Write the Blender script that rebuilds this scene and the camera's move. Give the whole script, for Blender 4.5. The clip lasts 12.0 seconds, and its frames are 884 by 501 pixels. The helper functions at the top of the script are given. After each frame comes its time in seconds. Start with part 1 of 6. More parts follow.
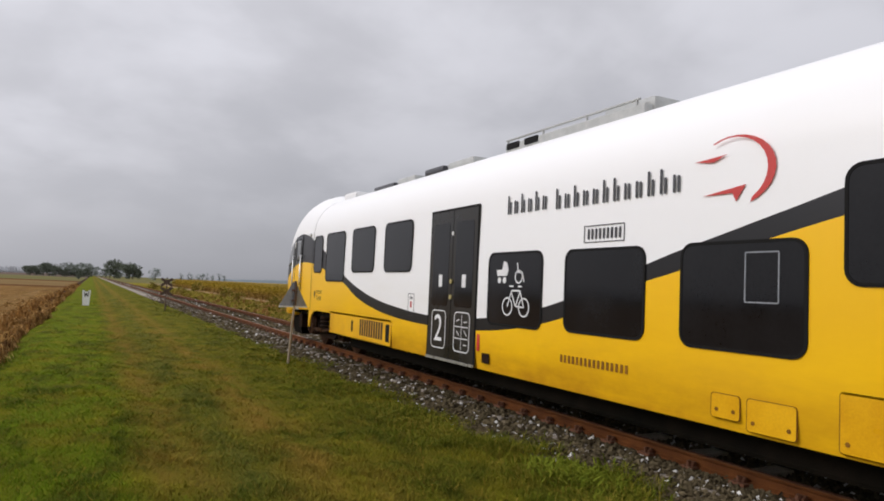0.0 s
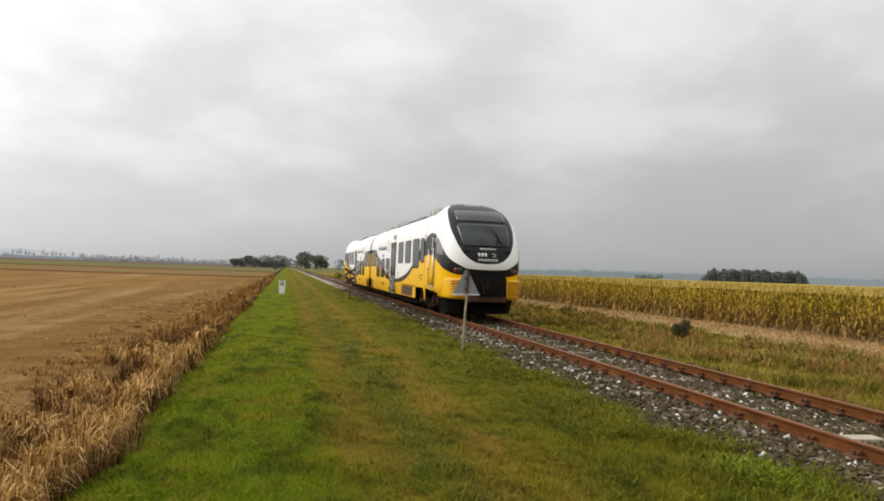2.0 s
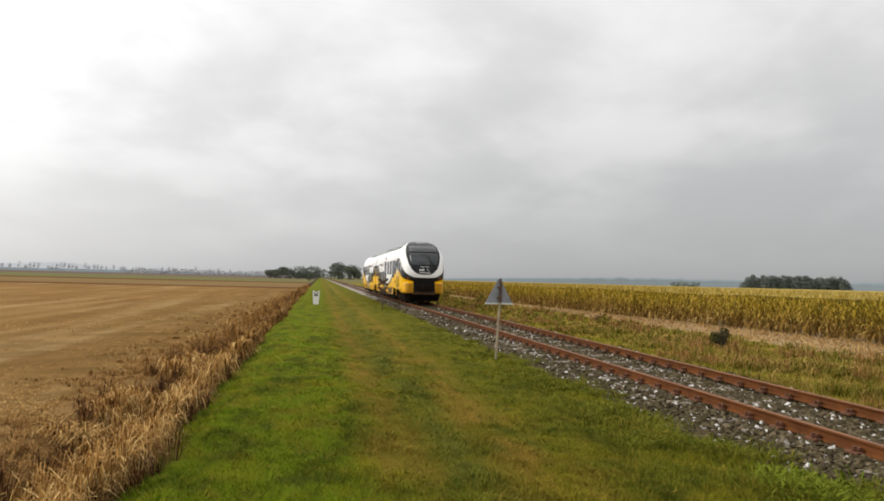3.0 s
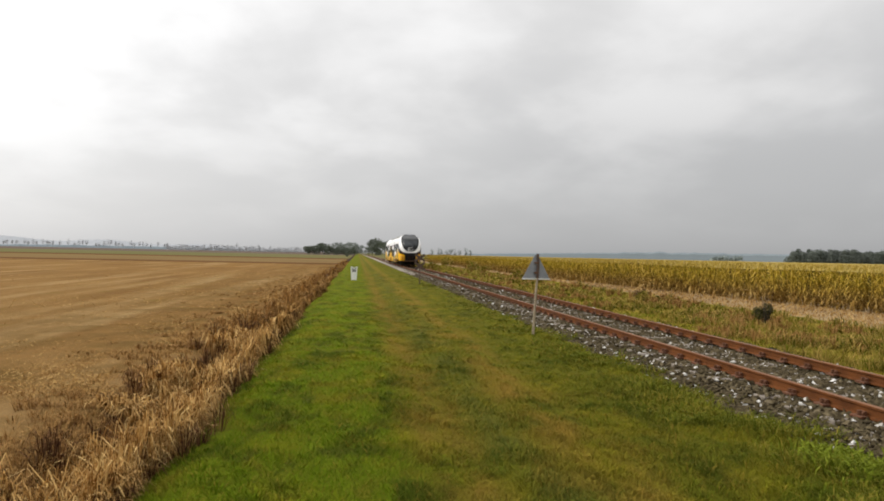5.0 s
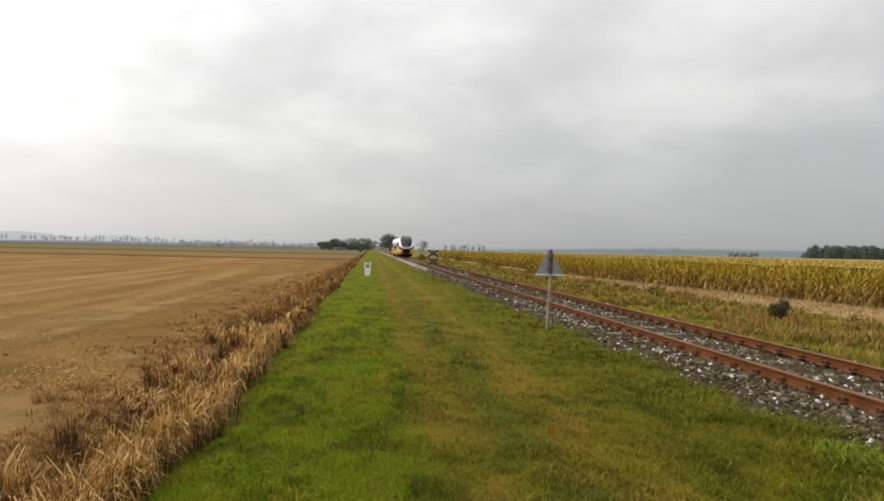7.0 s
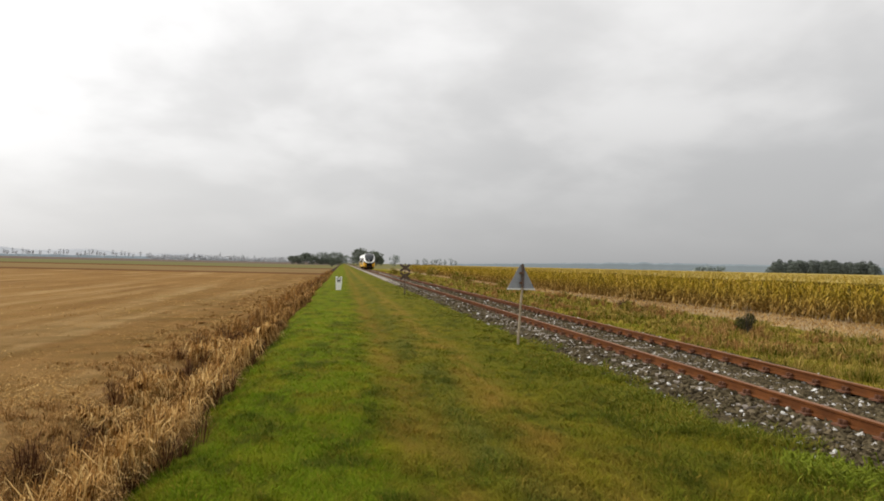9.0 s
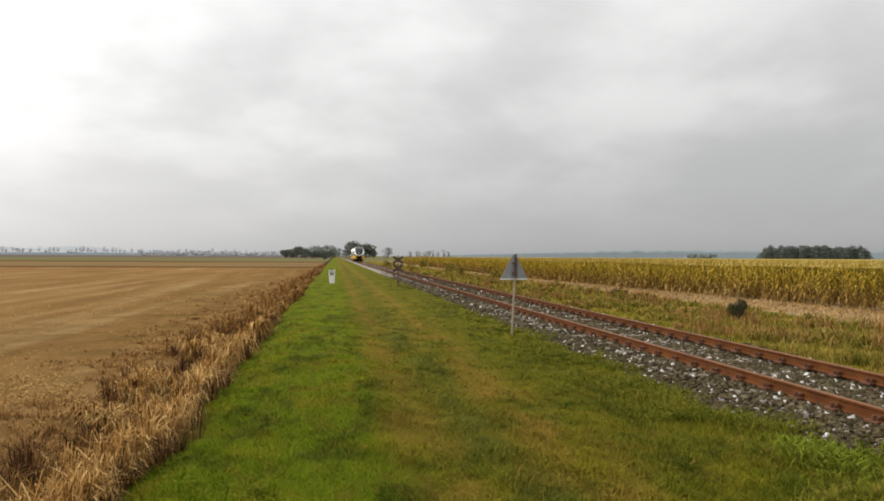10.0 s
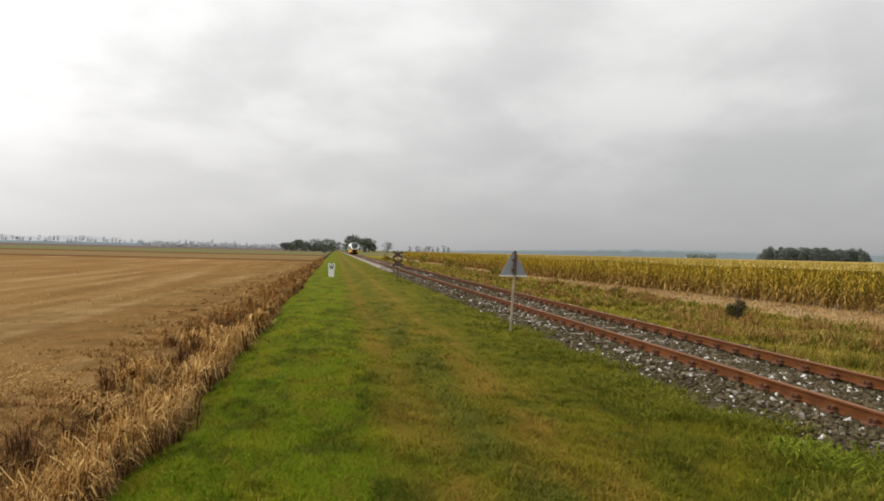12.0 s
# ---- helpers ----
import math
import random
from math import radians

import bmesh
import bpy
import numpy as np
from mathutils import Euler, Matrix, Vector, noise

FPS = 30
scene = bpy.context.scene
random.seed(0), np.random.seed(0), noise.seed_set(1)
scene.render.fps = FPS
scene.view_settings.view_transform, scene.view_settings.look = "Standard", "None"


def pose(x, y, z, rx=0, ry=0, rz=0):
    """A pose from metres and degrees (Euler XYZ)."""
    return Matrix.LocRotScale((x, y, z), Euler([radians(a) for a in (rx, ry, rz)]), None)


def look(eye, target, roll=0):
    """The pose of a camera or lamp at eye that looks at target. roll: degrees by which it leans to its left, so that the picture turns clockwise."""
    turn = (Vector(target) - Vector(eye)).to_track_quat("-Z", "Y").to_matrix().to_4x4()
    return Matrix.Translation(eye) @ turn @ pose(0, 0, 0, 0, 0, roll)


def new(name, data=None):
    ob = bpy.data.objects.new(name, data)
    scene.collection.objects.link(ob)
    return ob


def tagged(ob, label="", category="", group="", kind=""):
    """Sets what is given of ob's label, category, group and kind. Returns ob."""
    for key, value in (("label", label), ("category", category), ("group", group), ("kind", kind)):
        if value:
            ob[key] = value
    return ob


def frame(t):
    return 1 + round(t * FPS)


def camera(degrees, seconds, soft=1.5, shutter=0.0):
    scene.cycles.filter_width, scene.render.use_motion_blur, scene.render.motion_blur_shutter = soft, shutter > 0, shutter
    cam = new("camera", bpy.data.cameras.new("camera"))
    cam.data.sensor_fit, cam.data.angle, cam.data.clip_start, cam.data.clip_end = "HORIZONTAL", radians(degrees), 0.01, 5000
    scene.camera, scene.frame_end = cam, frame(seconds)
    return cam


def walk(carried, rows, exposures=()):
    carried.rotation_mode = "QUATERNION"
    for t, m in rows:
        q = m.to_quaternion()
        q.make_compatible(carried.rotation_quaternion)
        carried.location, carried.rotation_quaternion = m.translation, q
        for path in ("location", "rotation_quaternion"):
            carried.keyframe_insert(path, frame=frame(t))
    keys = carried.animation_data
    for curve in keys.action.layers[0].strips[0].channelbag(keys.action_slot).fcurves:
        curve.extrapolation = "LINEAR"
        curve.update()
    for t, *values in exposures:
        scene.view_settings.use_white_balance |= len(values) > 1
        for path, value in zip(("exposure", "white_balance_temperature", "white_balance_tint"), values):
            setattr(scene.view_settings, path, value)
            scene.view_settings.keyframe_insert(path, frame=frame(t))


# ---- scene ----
# ---- camera ----
YAW_TRIM = -0.12
CAMERA_ROWS = [
    (0.0, -27.33, 3.39, -2.55), (0.5, -22.24, 3.19, -1.11), (1.0, -20.27, 2.59, -0.70), (1.5, -16.01, 2.43, -1.19),
    (2.0, -12.89, 1.77, -1.97), (2.5, -10.78, 1.82, -0.99), (3.0, -10.13, 2.49, -1.44), (3.5, -8.68, 1.77, -1.33),
    (5.5, -6.53, -0.69, -1.13), (6.0, -5.93, -1.82, -0.94), (6.5, -7.28, 0.31, -1.95), (7.0, -5.88, -0.05, -1.25),
    (9.0, -8.27, 1.22, -1.29), (9.5, -8.36, -0.39, -1.78), (10.0, -8.87, 0.50, -0.34), (10.5, -9.22, 0.41, -0.61),
    (11.0, -8.64, 0.54, -0.27), (11.5, -8.43, 1.08, -1.00), (12.0, -8.89, 0.12, -1.34)]
EYE_Z = 1.6          # above the rail heads, which lie at z = 0
cam = camera(66.5, 12.0, soft=1.8)
walk(cam, [(t, pose(0, 0, EYE_Z, 90 + p, r, y + YAW_TRIM)) for t, y, p, r in CAMERA_ROWS],
     exposures=[(0.0, -0.36, 6250, 15), (1.2, -0.40, 6250, 15), (1.6, -0.22, 6550, 12), (2.3, 0.0, 6600, 10), (12.0, 0.0, 6650, 10)])

# ---- world and light: an overcast sky, brightest high to the west ----
SUN_EL, SUN_AZ = 32.0, -68.0     # degrees; azimuth from the track's direction, positive to the east
world = bpy.data.worlds.new("overcast")
scene.world = world
world.use_nodes = True
wn, wl = world.node_tree.nodes, world.node_tree.links
wn.clear()


def wnode(kind, **props):
    n = wn.new(kind)
    for k, v in props.items():
        setattr(n, k, v)
    return n


def wmath(op, a, b=None, clamp=False):
    n = wnode("ShaderNodeMath", operation=op, use_clamp=clamp)
    for i, v in enumerate((a, b)):
        if v is None:
            continue
        if isinstance(v, (int, float)):
            n.inputs[i].default_value = v
        else:
            wl.new(v, n.inputs[i])
    return n.outputs[0]


def build_sky():
    co = wnode("ShaderNodeTexCoord").outputs["Generated"]
    sky = wnode("ShaderNodeTexSky", sky_type="NISHITA", sun_disc=False, sun_elevation=radians(SUN_EL), sun_rotation=radians(SUN_AZ), dust_density=3.0)
    sep = wnode("ShaderNodeSeparateXYZ")
    wl.new(co, sep.inputs[0])
    # cloud layer: direction projected on a flat ceiling, so that the cloud banks flatten towards the horizon
    height = wmath("MAXIMUM", sep.outputs[2], 0.0)
    low = wmath("ADD", height, 0.33)
    comb = wnode("ShaderNodeCombineXYZ")
    wl.new(wmath("DIVIDE", sep.outputs[0], low), comb.inputs[0])
    wl.new(wmath("DIVIDE", sep.outputs[1], low), comb.inputs[1])
    big = wnode("ShaderNodeTexNoise")
    big.inputs["Scale"].default_value, big.inputs["Detail"].default_value, big.inputs["Roughness"].default_value = 0.72, 3.5, 0.45
    wl.new(comb.outputs[0], big.inputs["Vector"])
    puff = wnode("ShaderNodeTexNoise")
    puff.inputs["Scale"].default_value, puff.inputs["Detail"].default_value, puff.inputs["Roughness"].default_value, puff.inputs["Distortion"].default_value = 1.9, 5.0, 0.5, 0.12
    wl.new(comb.outputs[0], puff.inputs["Vector"])
    sharp = wnode("ShaderNodeMapRange", interpolation_type="SMOOTHSTEP")
    sharp.inputs["From Min"].default_value, sharp.inputs["From Max"].default_value = 0.38, 0.66
    wl.new(puff.outputs["Fac"], sharp.inputs["Value"])
    # glow of the hidden sun
    glow = wnode("ShaderNodeVectorMath", operation="DOT_PRODUCT")
    e, a = radians(SUN_EL), radians(SUN_AZ)
    glow.inputs[1].default_value = (math.sin(a) * math.cos(e), math.cos(a) * math.cos(e), math.sin(e))
    wl.new(co, glow.inputs[0])
    g = wmath("POWER", wmath("MAXIMUM", glow.outputs["Value"], 0.0), 2.5)
    up = wmath("POWER", height, 0.6)
    level = wmath("ADD", wmath("ADD", wmath("MULTIPLY", g, 0.82), 0.445), wmath("MULTIPLY", up, 0.72))
    # thicker cloud low in the east
    east = wmath("MULTIPLY", wmath("MAXIMUM", sep.outputs[0], 0.0), wmath("SUBTRACT", 1.0, wmath("MULTIPLY", height, 2.2), True))
    level = wmath("SUBTRACT", level, wmath("MULTIPLY", east, 0.13))
    fade = wmath("MINIMUM", wmath("MULTIPLY", height, 5.0), 1.0)
    shape = wmath("ADD", wmath("MULTIPLY", wmath("SUBTRACT", big.outputs["Fac"], 0.5), 0.55), wmath("MULTIPLY", wmath("SUBTRACT", sharp.outputs["Result"], 0.45), 0.24))
    cloud = wmath("ADD", wmath("MULTIPLY", shape, fade), 1.0)
    value = wmath("MULTIPLY", level, cloud)
    tint = wnode("ShaderNodeMix", data_type="RGBA")
    tint.inputs["A"].default_value, tint.inputs["B"].default_value = (0.92, 0.955, 1.0, 1), (0.985, 0.99, 1.0, 1)
    wl.new(wmath("MULTIPLY", value, 1.3, True), tint.inputs["Factor"])
    grey = wnode("ShaderNodeVectorMath", operation="SCALE")
    wl.new(tint.outputs["Result"], grey.inputs[0])
    wl.new(value, grey.inputs["Scale"])
    clouds, clear, both, out = wnode("ShaderNodeBackground"), wnode("ShaderNodeBackground"), wnode("ShaderNodeMixShader"), wnode("ShaderNodeOutputWorld")
    wl.new(grey.outputs[0], clouds.inputs["Color"])
    wl.new(sky.outputs[0], clear.inputs["Color"])
    clear.inputs["Strength"].default_value = 0.08
    wl.new(clouds.outputs[0], both.inputs[2])
    wl.new(clear.outputs[0], both.inputs[1])
    both.inputs[0].default_value = 0.94
    wl.new(both.outputs[0], out.inputs["Surface"])


build_sky()
sun = new("sun", bpy.data.lights.new("sun", "SUN"))
sun.data.energy, sun.data.angle, sun.data.color = 1.5, radians(25), (1.0, 0.96, 0.9)
sun.matrix_world = look((0, 0, 0), (-math.sin(radians(SUN_AZ)) * math.cos(radians(SUN_EL)), -math.cos(radians(SUN_AZ)) * math.cos(radians(SUN_EL)), -math.sin(radians(SUN_EL))))
sun.location = (-30, 20, 40)


# ---- materials ----
class Nodes:
    """Short hand for a principled material's node tree."""

    def __init__(self, name, rough=0.8, metal=0.0, spec=0.5):
        self.mat = bpy.data.materials.new(name)
        self.mat.use_nodes = True
        self.tree = self.mat.node_tree
        self.bsdf = self.tree.nodes["Principled BSDF"]
        self.bsdf.inputs["Roughness"].default_value = rough
        self.bsdf.inputs["Metallic"].default_value = metal
        self.bsdf.inputs["Specular IOR Level"].default_value = spec
        self.co = self.tree.nodes.new("ShaderNodeTexCoord").outputs["Object"]

    def put(self, value, socket):
        if isinstance(value, bpy.types.NodeSocket):
            self.tree.links.new(value, socket)
        elif isinstance(value, (tuple, list)) and len(value) == 3 and socket.type == "RGBA":
            socket.default_value = (*value, 1)
        else:
            socket.default_value = value

    def math(self, op, a, b=0.0, clamp=False):
        n = self.tree.nodes.new("ShaderNodeMath")
        n.operation, n.use_clamp = op, clamp
        self.put(a, n.inputs[0]), self.put(b, n.inputs[1])
        return n.outputs[0]

    def noise(self, scale, detail=3.0, rough=0.6, vector=None, stretch=None):
        vector = vector or self.co
        if stretch:
            m = self.tree.nodes.new("ShaderNodeMapping")
            m.inputs["Scale"].default_value = stretch
            self.put(vector, m.inputs["Vector"])
            vector = m.outputs[0]
        n = self.tree.nodes.new("ShaderNodeTexNoise")
        n.inputs["Scale"].default_value, n.inputs["Detail"].default_value, n.inputs["Roughness"].default_value = scale, detail, rough
        self.put(vector, n.inputs["Vector"])
        return n.outputs["Fac"]

    def ramp(self, fac, stops):
        n = self.tree.nodes.new("ShaderNodeValToRGB")
        el = n.color_ramp.elements
        while len(el) < len(stops):
            el.new(0.5)
        for e, (p, c) in zip(el, stops):
            e.position, e.color = p, (*c, 1)
        self.put(fac, n.inputs[0])
        return n.outputs[0]

    def span(self, x, a, b, lo=0.0, hi=1.0):
        n = self.tree.nodes.new("ShaderNodeMapRange")
        self.put(x, n.inputs["Value"])
        for k, v in (("From Min", a), ("From Max", b), ("To Min", lo), ("To Max", hi)):
            n.inputs[k].default_value = v
        return n.outputs[0]

    def mix(self, fac, a, b, blend="MIX"):
        n = self.tree.nodes.new("ShaderNodeMix")
        n.data_type, n.blend_type = "RGBA", blend
        self.put(fac, n.inputs["Factor"]), self.put(a, n.inputs["A"]), self.put(b, n.inputs["B"])
        return n.outputs["Result"]

    def xyz(self):
        n = self.tree.nodes.new("ShaderNodeSeparateXYZ")
        self.put(self.co, n.inputs[0])
        return n.outputs

    def island(self):
        return self.tree.nodes.new("ShaderNodeNewGeometry").outputs["Random Per Island"]

    def each(self):
        return self.tree.nodes.new("ShaderNodeObjectInfo").outputs["Random"]

    def curve(self, x, points):
        n = self.tree.nodes.new("ShaderNodeFloatCurve")
        c = n.mapping.curves[0]
        c.points[0].location, c.points[1].location = points[0], points[-1]
        for p in points[1:-1]:
            c.points.new(*p)
        n.mapping.update()
        self.put(x, n.inputs["Value"])
        return n.outputs[0]

    def bump(self, height, strength=0.3, distance=0.02):
        n = self.tree.nodes.new("ShaderNodeBump")
        n.inputs["Strength"].default_value, n.inputs["Distance"].default_value = strength, distance
        self.put(height, n.inputs["Height"])
        self.put(n.outputs[0], self.bsdf.inputs["Normal"])

    def done(self, colour, rough=None):
        self.put(colour, self.bsdf.inputs["Base Color"])
        if rough is not None:
            self.put(rough, self.bsdf.inputs["Roughness"])
        return self.mat


def worn(name, a, b, scale=6.0, rough=0.6, metal=0.0, bump=0.15, fine=60.0, spec=0.5):
    """A surface that varies between two colours at two scales."""
    n = Nodes(name, rough, metal, spec)
    big, small = n.noise(scale), n.noise(fine, 2.0)
    f = n.math("ADD", n.math("MULTIPLY", big, 0.7), n.math("MULTIPLY", small, 0.3))
    n.bump(small, bump, 0.01)
    return n.done(n.ramp(f, [(0.32, a), (0.68, b)]), n.span(big, 0.3, 0.7, max(rough - 0.08, 0.02), min(rough + 0.1, 1)))


def leafy(name, stops, rough=0.7, patch=0.35):
    """Plant matter: each blade or leaf takes its own tone, patches of ground shift it."""
    n = Nodes(name, rough, 0.0, 0.03)
    f = n.math("ADD", n.math("MULTIPLY", n.island(), 0.55), n.math("MULTIPLY", n.noise(patch, 4.0), 0.6))
    return n.done(n.ramp(n.math("SUBTRACT", f, 0.07, True), stops))


GREEN, LUSH, OLIVE, STRAW, EARTH = (0.115, 0.155, 0.006), (0.140, 0.205, 0.008), (0.150, 0.150, 0.014), (0.300, 0.195, 0.034), (0.105, 0.070, 0.014)


def turf_colour(n, patches):
    """The mown verge: lush on its west side, two yellowed wheel ruts with a dull green strip between, mottled towards the ballast."""
    x, y, z = n.xyz()
    wob = n.math("MULTIPLY", n.math("SUBTRACT", n.noise(0.7, 5.0, 0.65, stretch=(1, 0.5, 1)), 0.5), 1.1)
    xx = n.math("ADD", x, wob)
    base = n.mix(n.span(xx, 0.25, 1.0), LUSH, OLIVE)
    streak = n.span(n.noise(1.6, 5.0, 0.65, stretch=(1.2, 0.5, 1)), 0.38, 0.60)
    rut1 = n.math("SUBTRACT", 1.0, n.math("MULTIPLY", n.math("ABSOLUTE", n.math("SUBTRACT", xx, 0.90)), 2.2), True)
    rut2 = n.math("SUBTRACT", 1.0, n.math("MULTIPLY", n.math("ABSOLUTE", n.math("SUBTRACT", xx, 2.25)), 1.7), True)
    strip = n.math("SUBTRACT", 1.0, n.math("MULTIPLY", n.math("ABSOLUTE", n.math("SUBTRACT", xx, 1.55)), 2.2), True)
    c = n.mix(n.math("MULTIPLY", strip, 0.6), base, (0.115, 0.130, 0.030))
    c = n.mix(n.math("MULTIPLY", n.span(xx, 2.7, 3.5), 0.7), c, (0.135, 0.145, 0.014))
    c = n.mix(n.math("MULTIPLY", n.span(patches, 0.50, 0.68), 0.55), c, GREEN)
    c = n.mix(n.math("MULTIPLY", n.span(n.noise(2.3, 4.0, stretch=(1, 0.6, 1)), 0.52, 0.68), 0.5), c, (0.19, 0.125, 0.018))
    c = n.mix(n.math("MULTIPLY", n.span(n.noise(1.5, 5.0, 0.65, stretch=(1.2, 0.7, 1)), 0.48, 0.60), 0.8), c, (0.052, 0.076, 0.008))
    c = n.mix(n.math("MULTIPLY", n.span(n.noise(1.1, 5.0, 0.65, stretch=(1.3, 0.7, 1)), 0.50, 0.66), 0.6), c, (0.27, 0.235, 0.016))
    c = n.mix(n.math("MULTIPLY", n.math("MULTIPLY", rut1, 0.85), streak), c, (0.27, 0.170, 0.030))
    return n.mix(n.math("MULTIPLY", n.math("MULTIPLY", rut2, 1.05, True), streak), c, STRAW)


def make_turf():
    n = Nodes("turf", 0.95, 0, 0.02)
    p = n.noise(0.9, 5.0)
    c = turf_colour(n, p)
    fine = n.noise(45, 4.0, 0.75)
    c = n.mix(n.span(fine, 0.35, 0.7), n.mix(0.55, c, EARTH), c)
    n.bump(n.math("ADD", fine, n.noise(9, 3.0)), 0.8, 0.05)
    return n.done(c)


def make_blades():
    n = Nodes("grass_blade", 0.75, 0, 0.02)
    c = turf_colour(n, n.noise(0.9, 5.0))
    r = n.island()
    c = n.mix(n.span(r, 0.8, 1.0, 0, 0.75), c, STRAW)
    return n.done(n.mix(n.span(r, 0.0, 0.5, 0.5, 0.0), c, n.mix(0.6, c, (0.03, 0.045, 0.004))))


SWATH = -5.0       # degrees between the straw swaths and the line


def make_field():
    n = Nodes("stubble_field", 0.95, 0, 0.02)
    x, y, z = n.xyz()
    rows = n.noise(0.9, 4.0, 0.6, stretch=(1.0, 0.06, 1.0))
    patch = n.noise(0.10, 5.0)
    turn = n.tree.nodes.new("ShaderNodeMapping")
    turn.inputs["Rotation"].default_value, turn.inputs["Scale"].default_value = (0, 0, radians(SWATH)), (1.0, 0.05, 1.0)
    n.put(n.co, turn.inputs["Vector"])
    swath = n.noise(0.55, 4.0, 0.6, vector=turn.outputs[0])
    fine = n.noise(28, 4.0, 0.75)
    c = n.ramp(n.math("ADD", n.math("MULTIPLY", rows, 0.5), n.math("MULTIPLY", patch, 0.5)), [(0.36, (0.200, 0.104, 0.034)), (0.52, (0.270, 0.150, 0.050)), (0.68, (0.355, 0.215, 0.084))])
    c = n.mix(n.span(swath, 0.52, 0.72, 0, 0.75), c, (0.47, 0.325, 0.150))
    c = n.mix(n.span(n.noise(0.5, 4.0), 0.60, 0.78, 0, 0.6), c, (0.16, 0.13, 0.02))
    weedy = n.math("MULTIPLY", n.span(x, -13.0, -4.5), n.span(n.noise(0.8, 5.0, 0.65), 0.40, 0.62))
    c = n.mix(n.math("MULTIPLY", weedy, 0.75), c, (0.125, 0.075, 0.020))
    c = n.mix(n.span(fine, 0.35, 0.65, 0.35, 0.0), c, (0.11, 0.055, 0.014))
    n.bump(fine, 0.7, 0.05)
    return n.done(c)


def make_rough_grass():
    n = Nodes("rough_grass", 0.95, 0, 0.02)
    f = n.math("ADD", n.math("MULTIPLY", n.noise(0.5, 5.0), 0.7), n.math("MULTIPLY", n.noise(14, 4.0, 0.7), 0.3))
    n.bump(n.noise(14, 4.0), 0.7, 0.06)
    return n.done(n.ramp(f, [(0.36, (0.095, 0.100, 0.006)), (0.50, (0.20, 0.165, 0.014)), (0.64, (0.32, 0.22, 0.042))]))


def make_ballast_bed():
    n = Nodes("ballast_bed", 0.95, 0, 0.05)
    v = n.tree.nodes.new("ShaderNodeTexVoronoi")
    v.inputs["Scale"].default_value = 16
    n.put(n.co, v.inputs["Vector"])
    c = n.ramp(n.math("ADD", n.math("MULTIPLY", v.outputs["Distance"], 0.5), n.math("MULTIPLY", n.noise(1.2, 4.0), 0.5)), [(0.25, (0.030, 0.023, 0.012)), (0.55, (0.092, 0.071, 0.040))])
    sep = n.tree.nodes.new("ShaderNodeSeparateColor")
    n.put(v.outputs["Color"], sep.inputs[0])
    c = n.mix(n.math("GREATER_THAN", sep.outputs[0], 0.93), c, (0.42, 0.40, 0.37))
    n.bump(v.outputs["Distance"], 1.0, 0.05)
    return n.done(c)


def make_chaff():
    n = Nodes("maize_stubble", 0.95, 0, 0.02)
    f = n.math("ADD", n.math("MULTIPLY", n.noise(0.6, 4.0, stretch=(1, 0.1, 1)), 0.5), n.math("MULTIPLY", n.noise(20, 4.0, 0.75), 0.5))
    n.bump(n.noise(20, 4.0), 0.7, 0.05)
    return n.done(n.ramp(f, [(0.38, (0.17, 0.115, 0.06)), (0.55, (0.34, 0.25, 0.14)), (0.7, (0.46, 0.36, 0.22))]))


def make_stone():
    n = Nodes("ballast_stone", 0.95, 0, 0.06)
    r = n.island()
    c = n.ramp(r, [(0.0, (0.036, 0.029, 0.015)), (0.45, (0.088, 0.071, 0.038)), (0.88, (0.160, 0.128, 0.072)), (0.953, (0.18, 0.145, 0.09)), (0.966, (0.70, 0.68, 0.63)), (1.0, (0.82, 0.80, 0.76))])
    return n.done(n.mix(n.math("MULTIPLY", n.noise(40, 3.0), 0.35), c, (0.07, 0.045, 0.03)))


TURF, BLADES, FIELD, ROUGH, BED, CHAFF, STONE = make_turf(), make_blades(), make_field(), make_rough_grass(), make_ballast_bed(), make_chaff(), make_stone()
# Ditch litter, painted darker so the gaps between reeds look shaded.
DITCH = worn("shade_dark_ditch_litter", (0.022, 0.013, 0.006), (0.11, 0.058, 0.024), 3.0, 0.95, bump=0.6, spec=0.1)
FARFIELD = worn("ploughed_far_field", (0.115, 0.058, 0.026), (0.155, 0.082, 0.038), 0.05, 0.95, spec=0.0)
FARGREEN = worn("olive_far_field", (0.135, 0.125, 0.052), (0.185, 0.170, 0.080), 0.02, 0.95, spec=0.0)
FALLOW = worn("fallow_far_field", (0.185, 0.122, 0.055), (0.235, 0.160, 0.075), 0.04, 0.95, spec=0.0)
DULLFIELD = worn("dull_brown_far_field", (0.13, 0.098, 0.080), (0.17, 0.130, 0.105), 0.02, 0.95, spec=0.0)
PALEBED = worn("pale_fresh_ballast", (0.20, 0.17, 0.14), (0.37, 0.33, 0.28), 6.0, 0.95, bump=0.6, spec=0.05)
REED = leafy("dry_reed", [(0.23, (0.055, 0.023, 0.007)), (0.41, (0.275, 0.135, 0.036)), (0.58, (0.55, 0.325, 0.105)), (0.86, (0.84, 0.60, 0.26))], 0.7, 1.1)
RUSSET = leafy("russet_reed", [(0.2, (0.070, 0.033, 0.012)), (0.42, (0.215, 0.110, 0.034)), (0.60, (0.37, 0.205, 0.064)), (0.86, (0.60, 0.38, 0.14))], 0.75, 0.5)
# Dark leaf tone for tufts that imitate the shade under the reeds.
SHADELEAF = leafy("dark_shade_leaf", [(0.2, (0.030, 0.014, 0.008)), (0.5, (0.085, 0.040, 0.018)), (0.85, (0.20, 0.105, 0.045))], 0.8, 1.2)
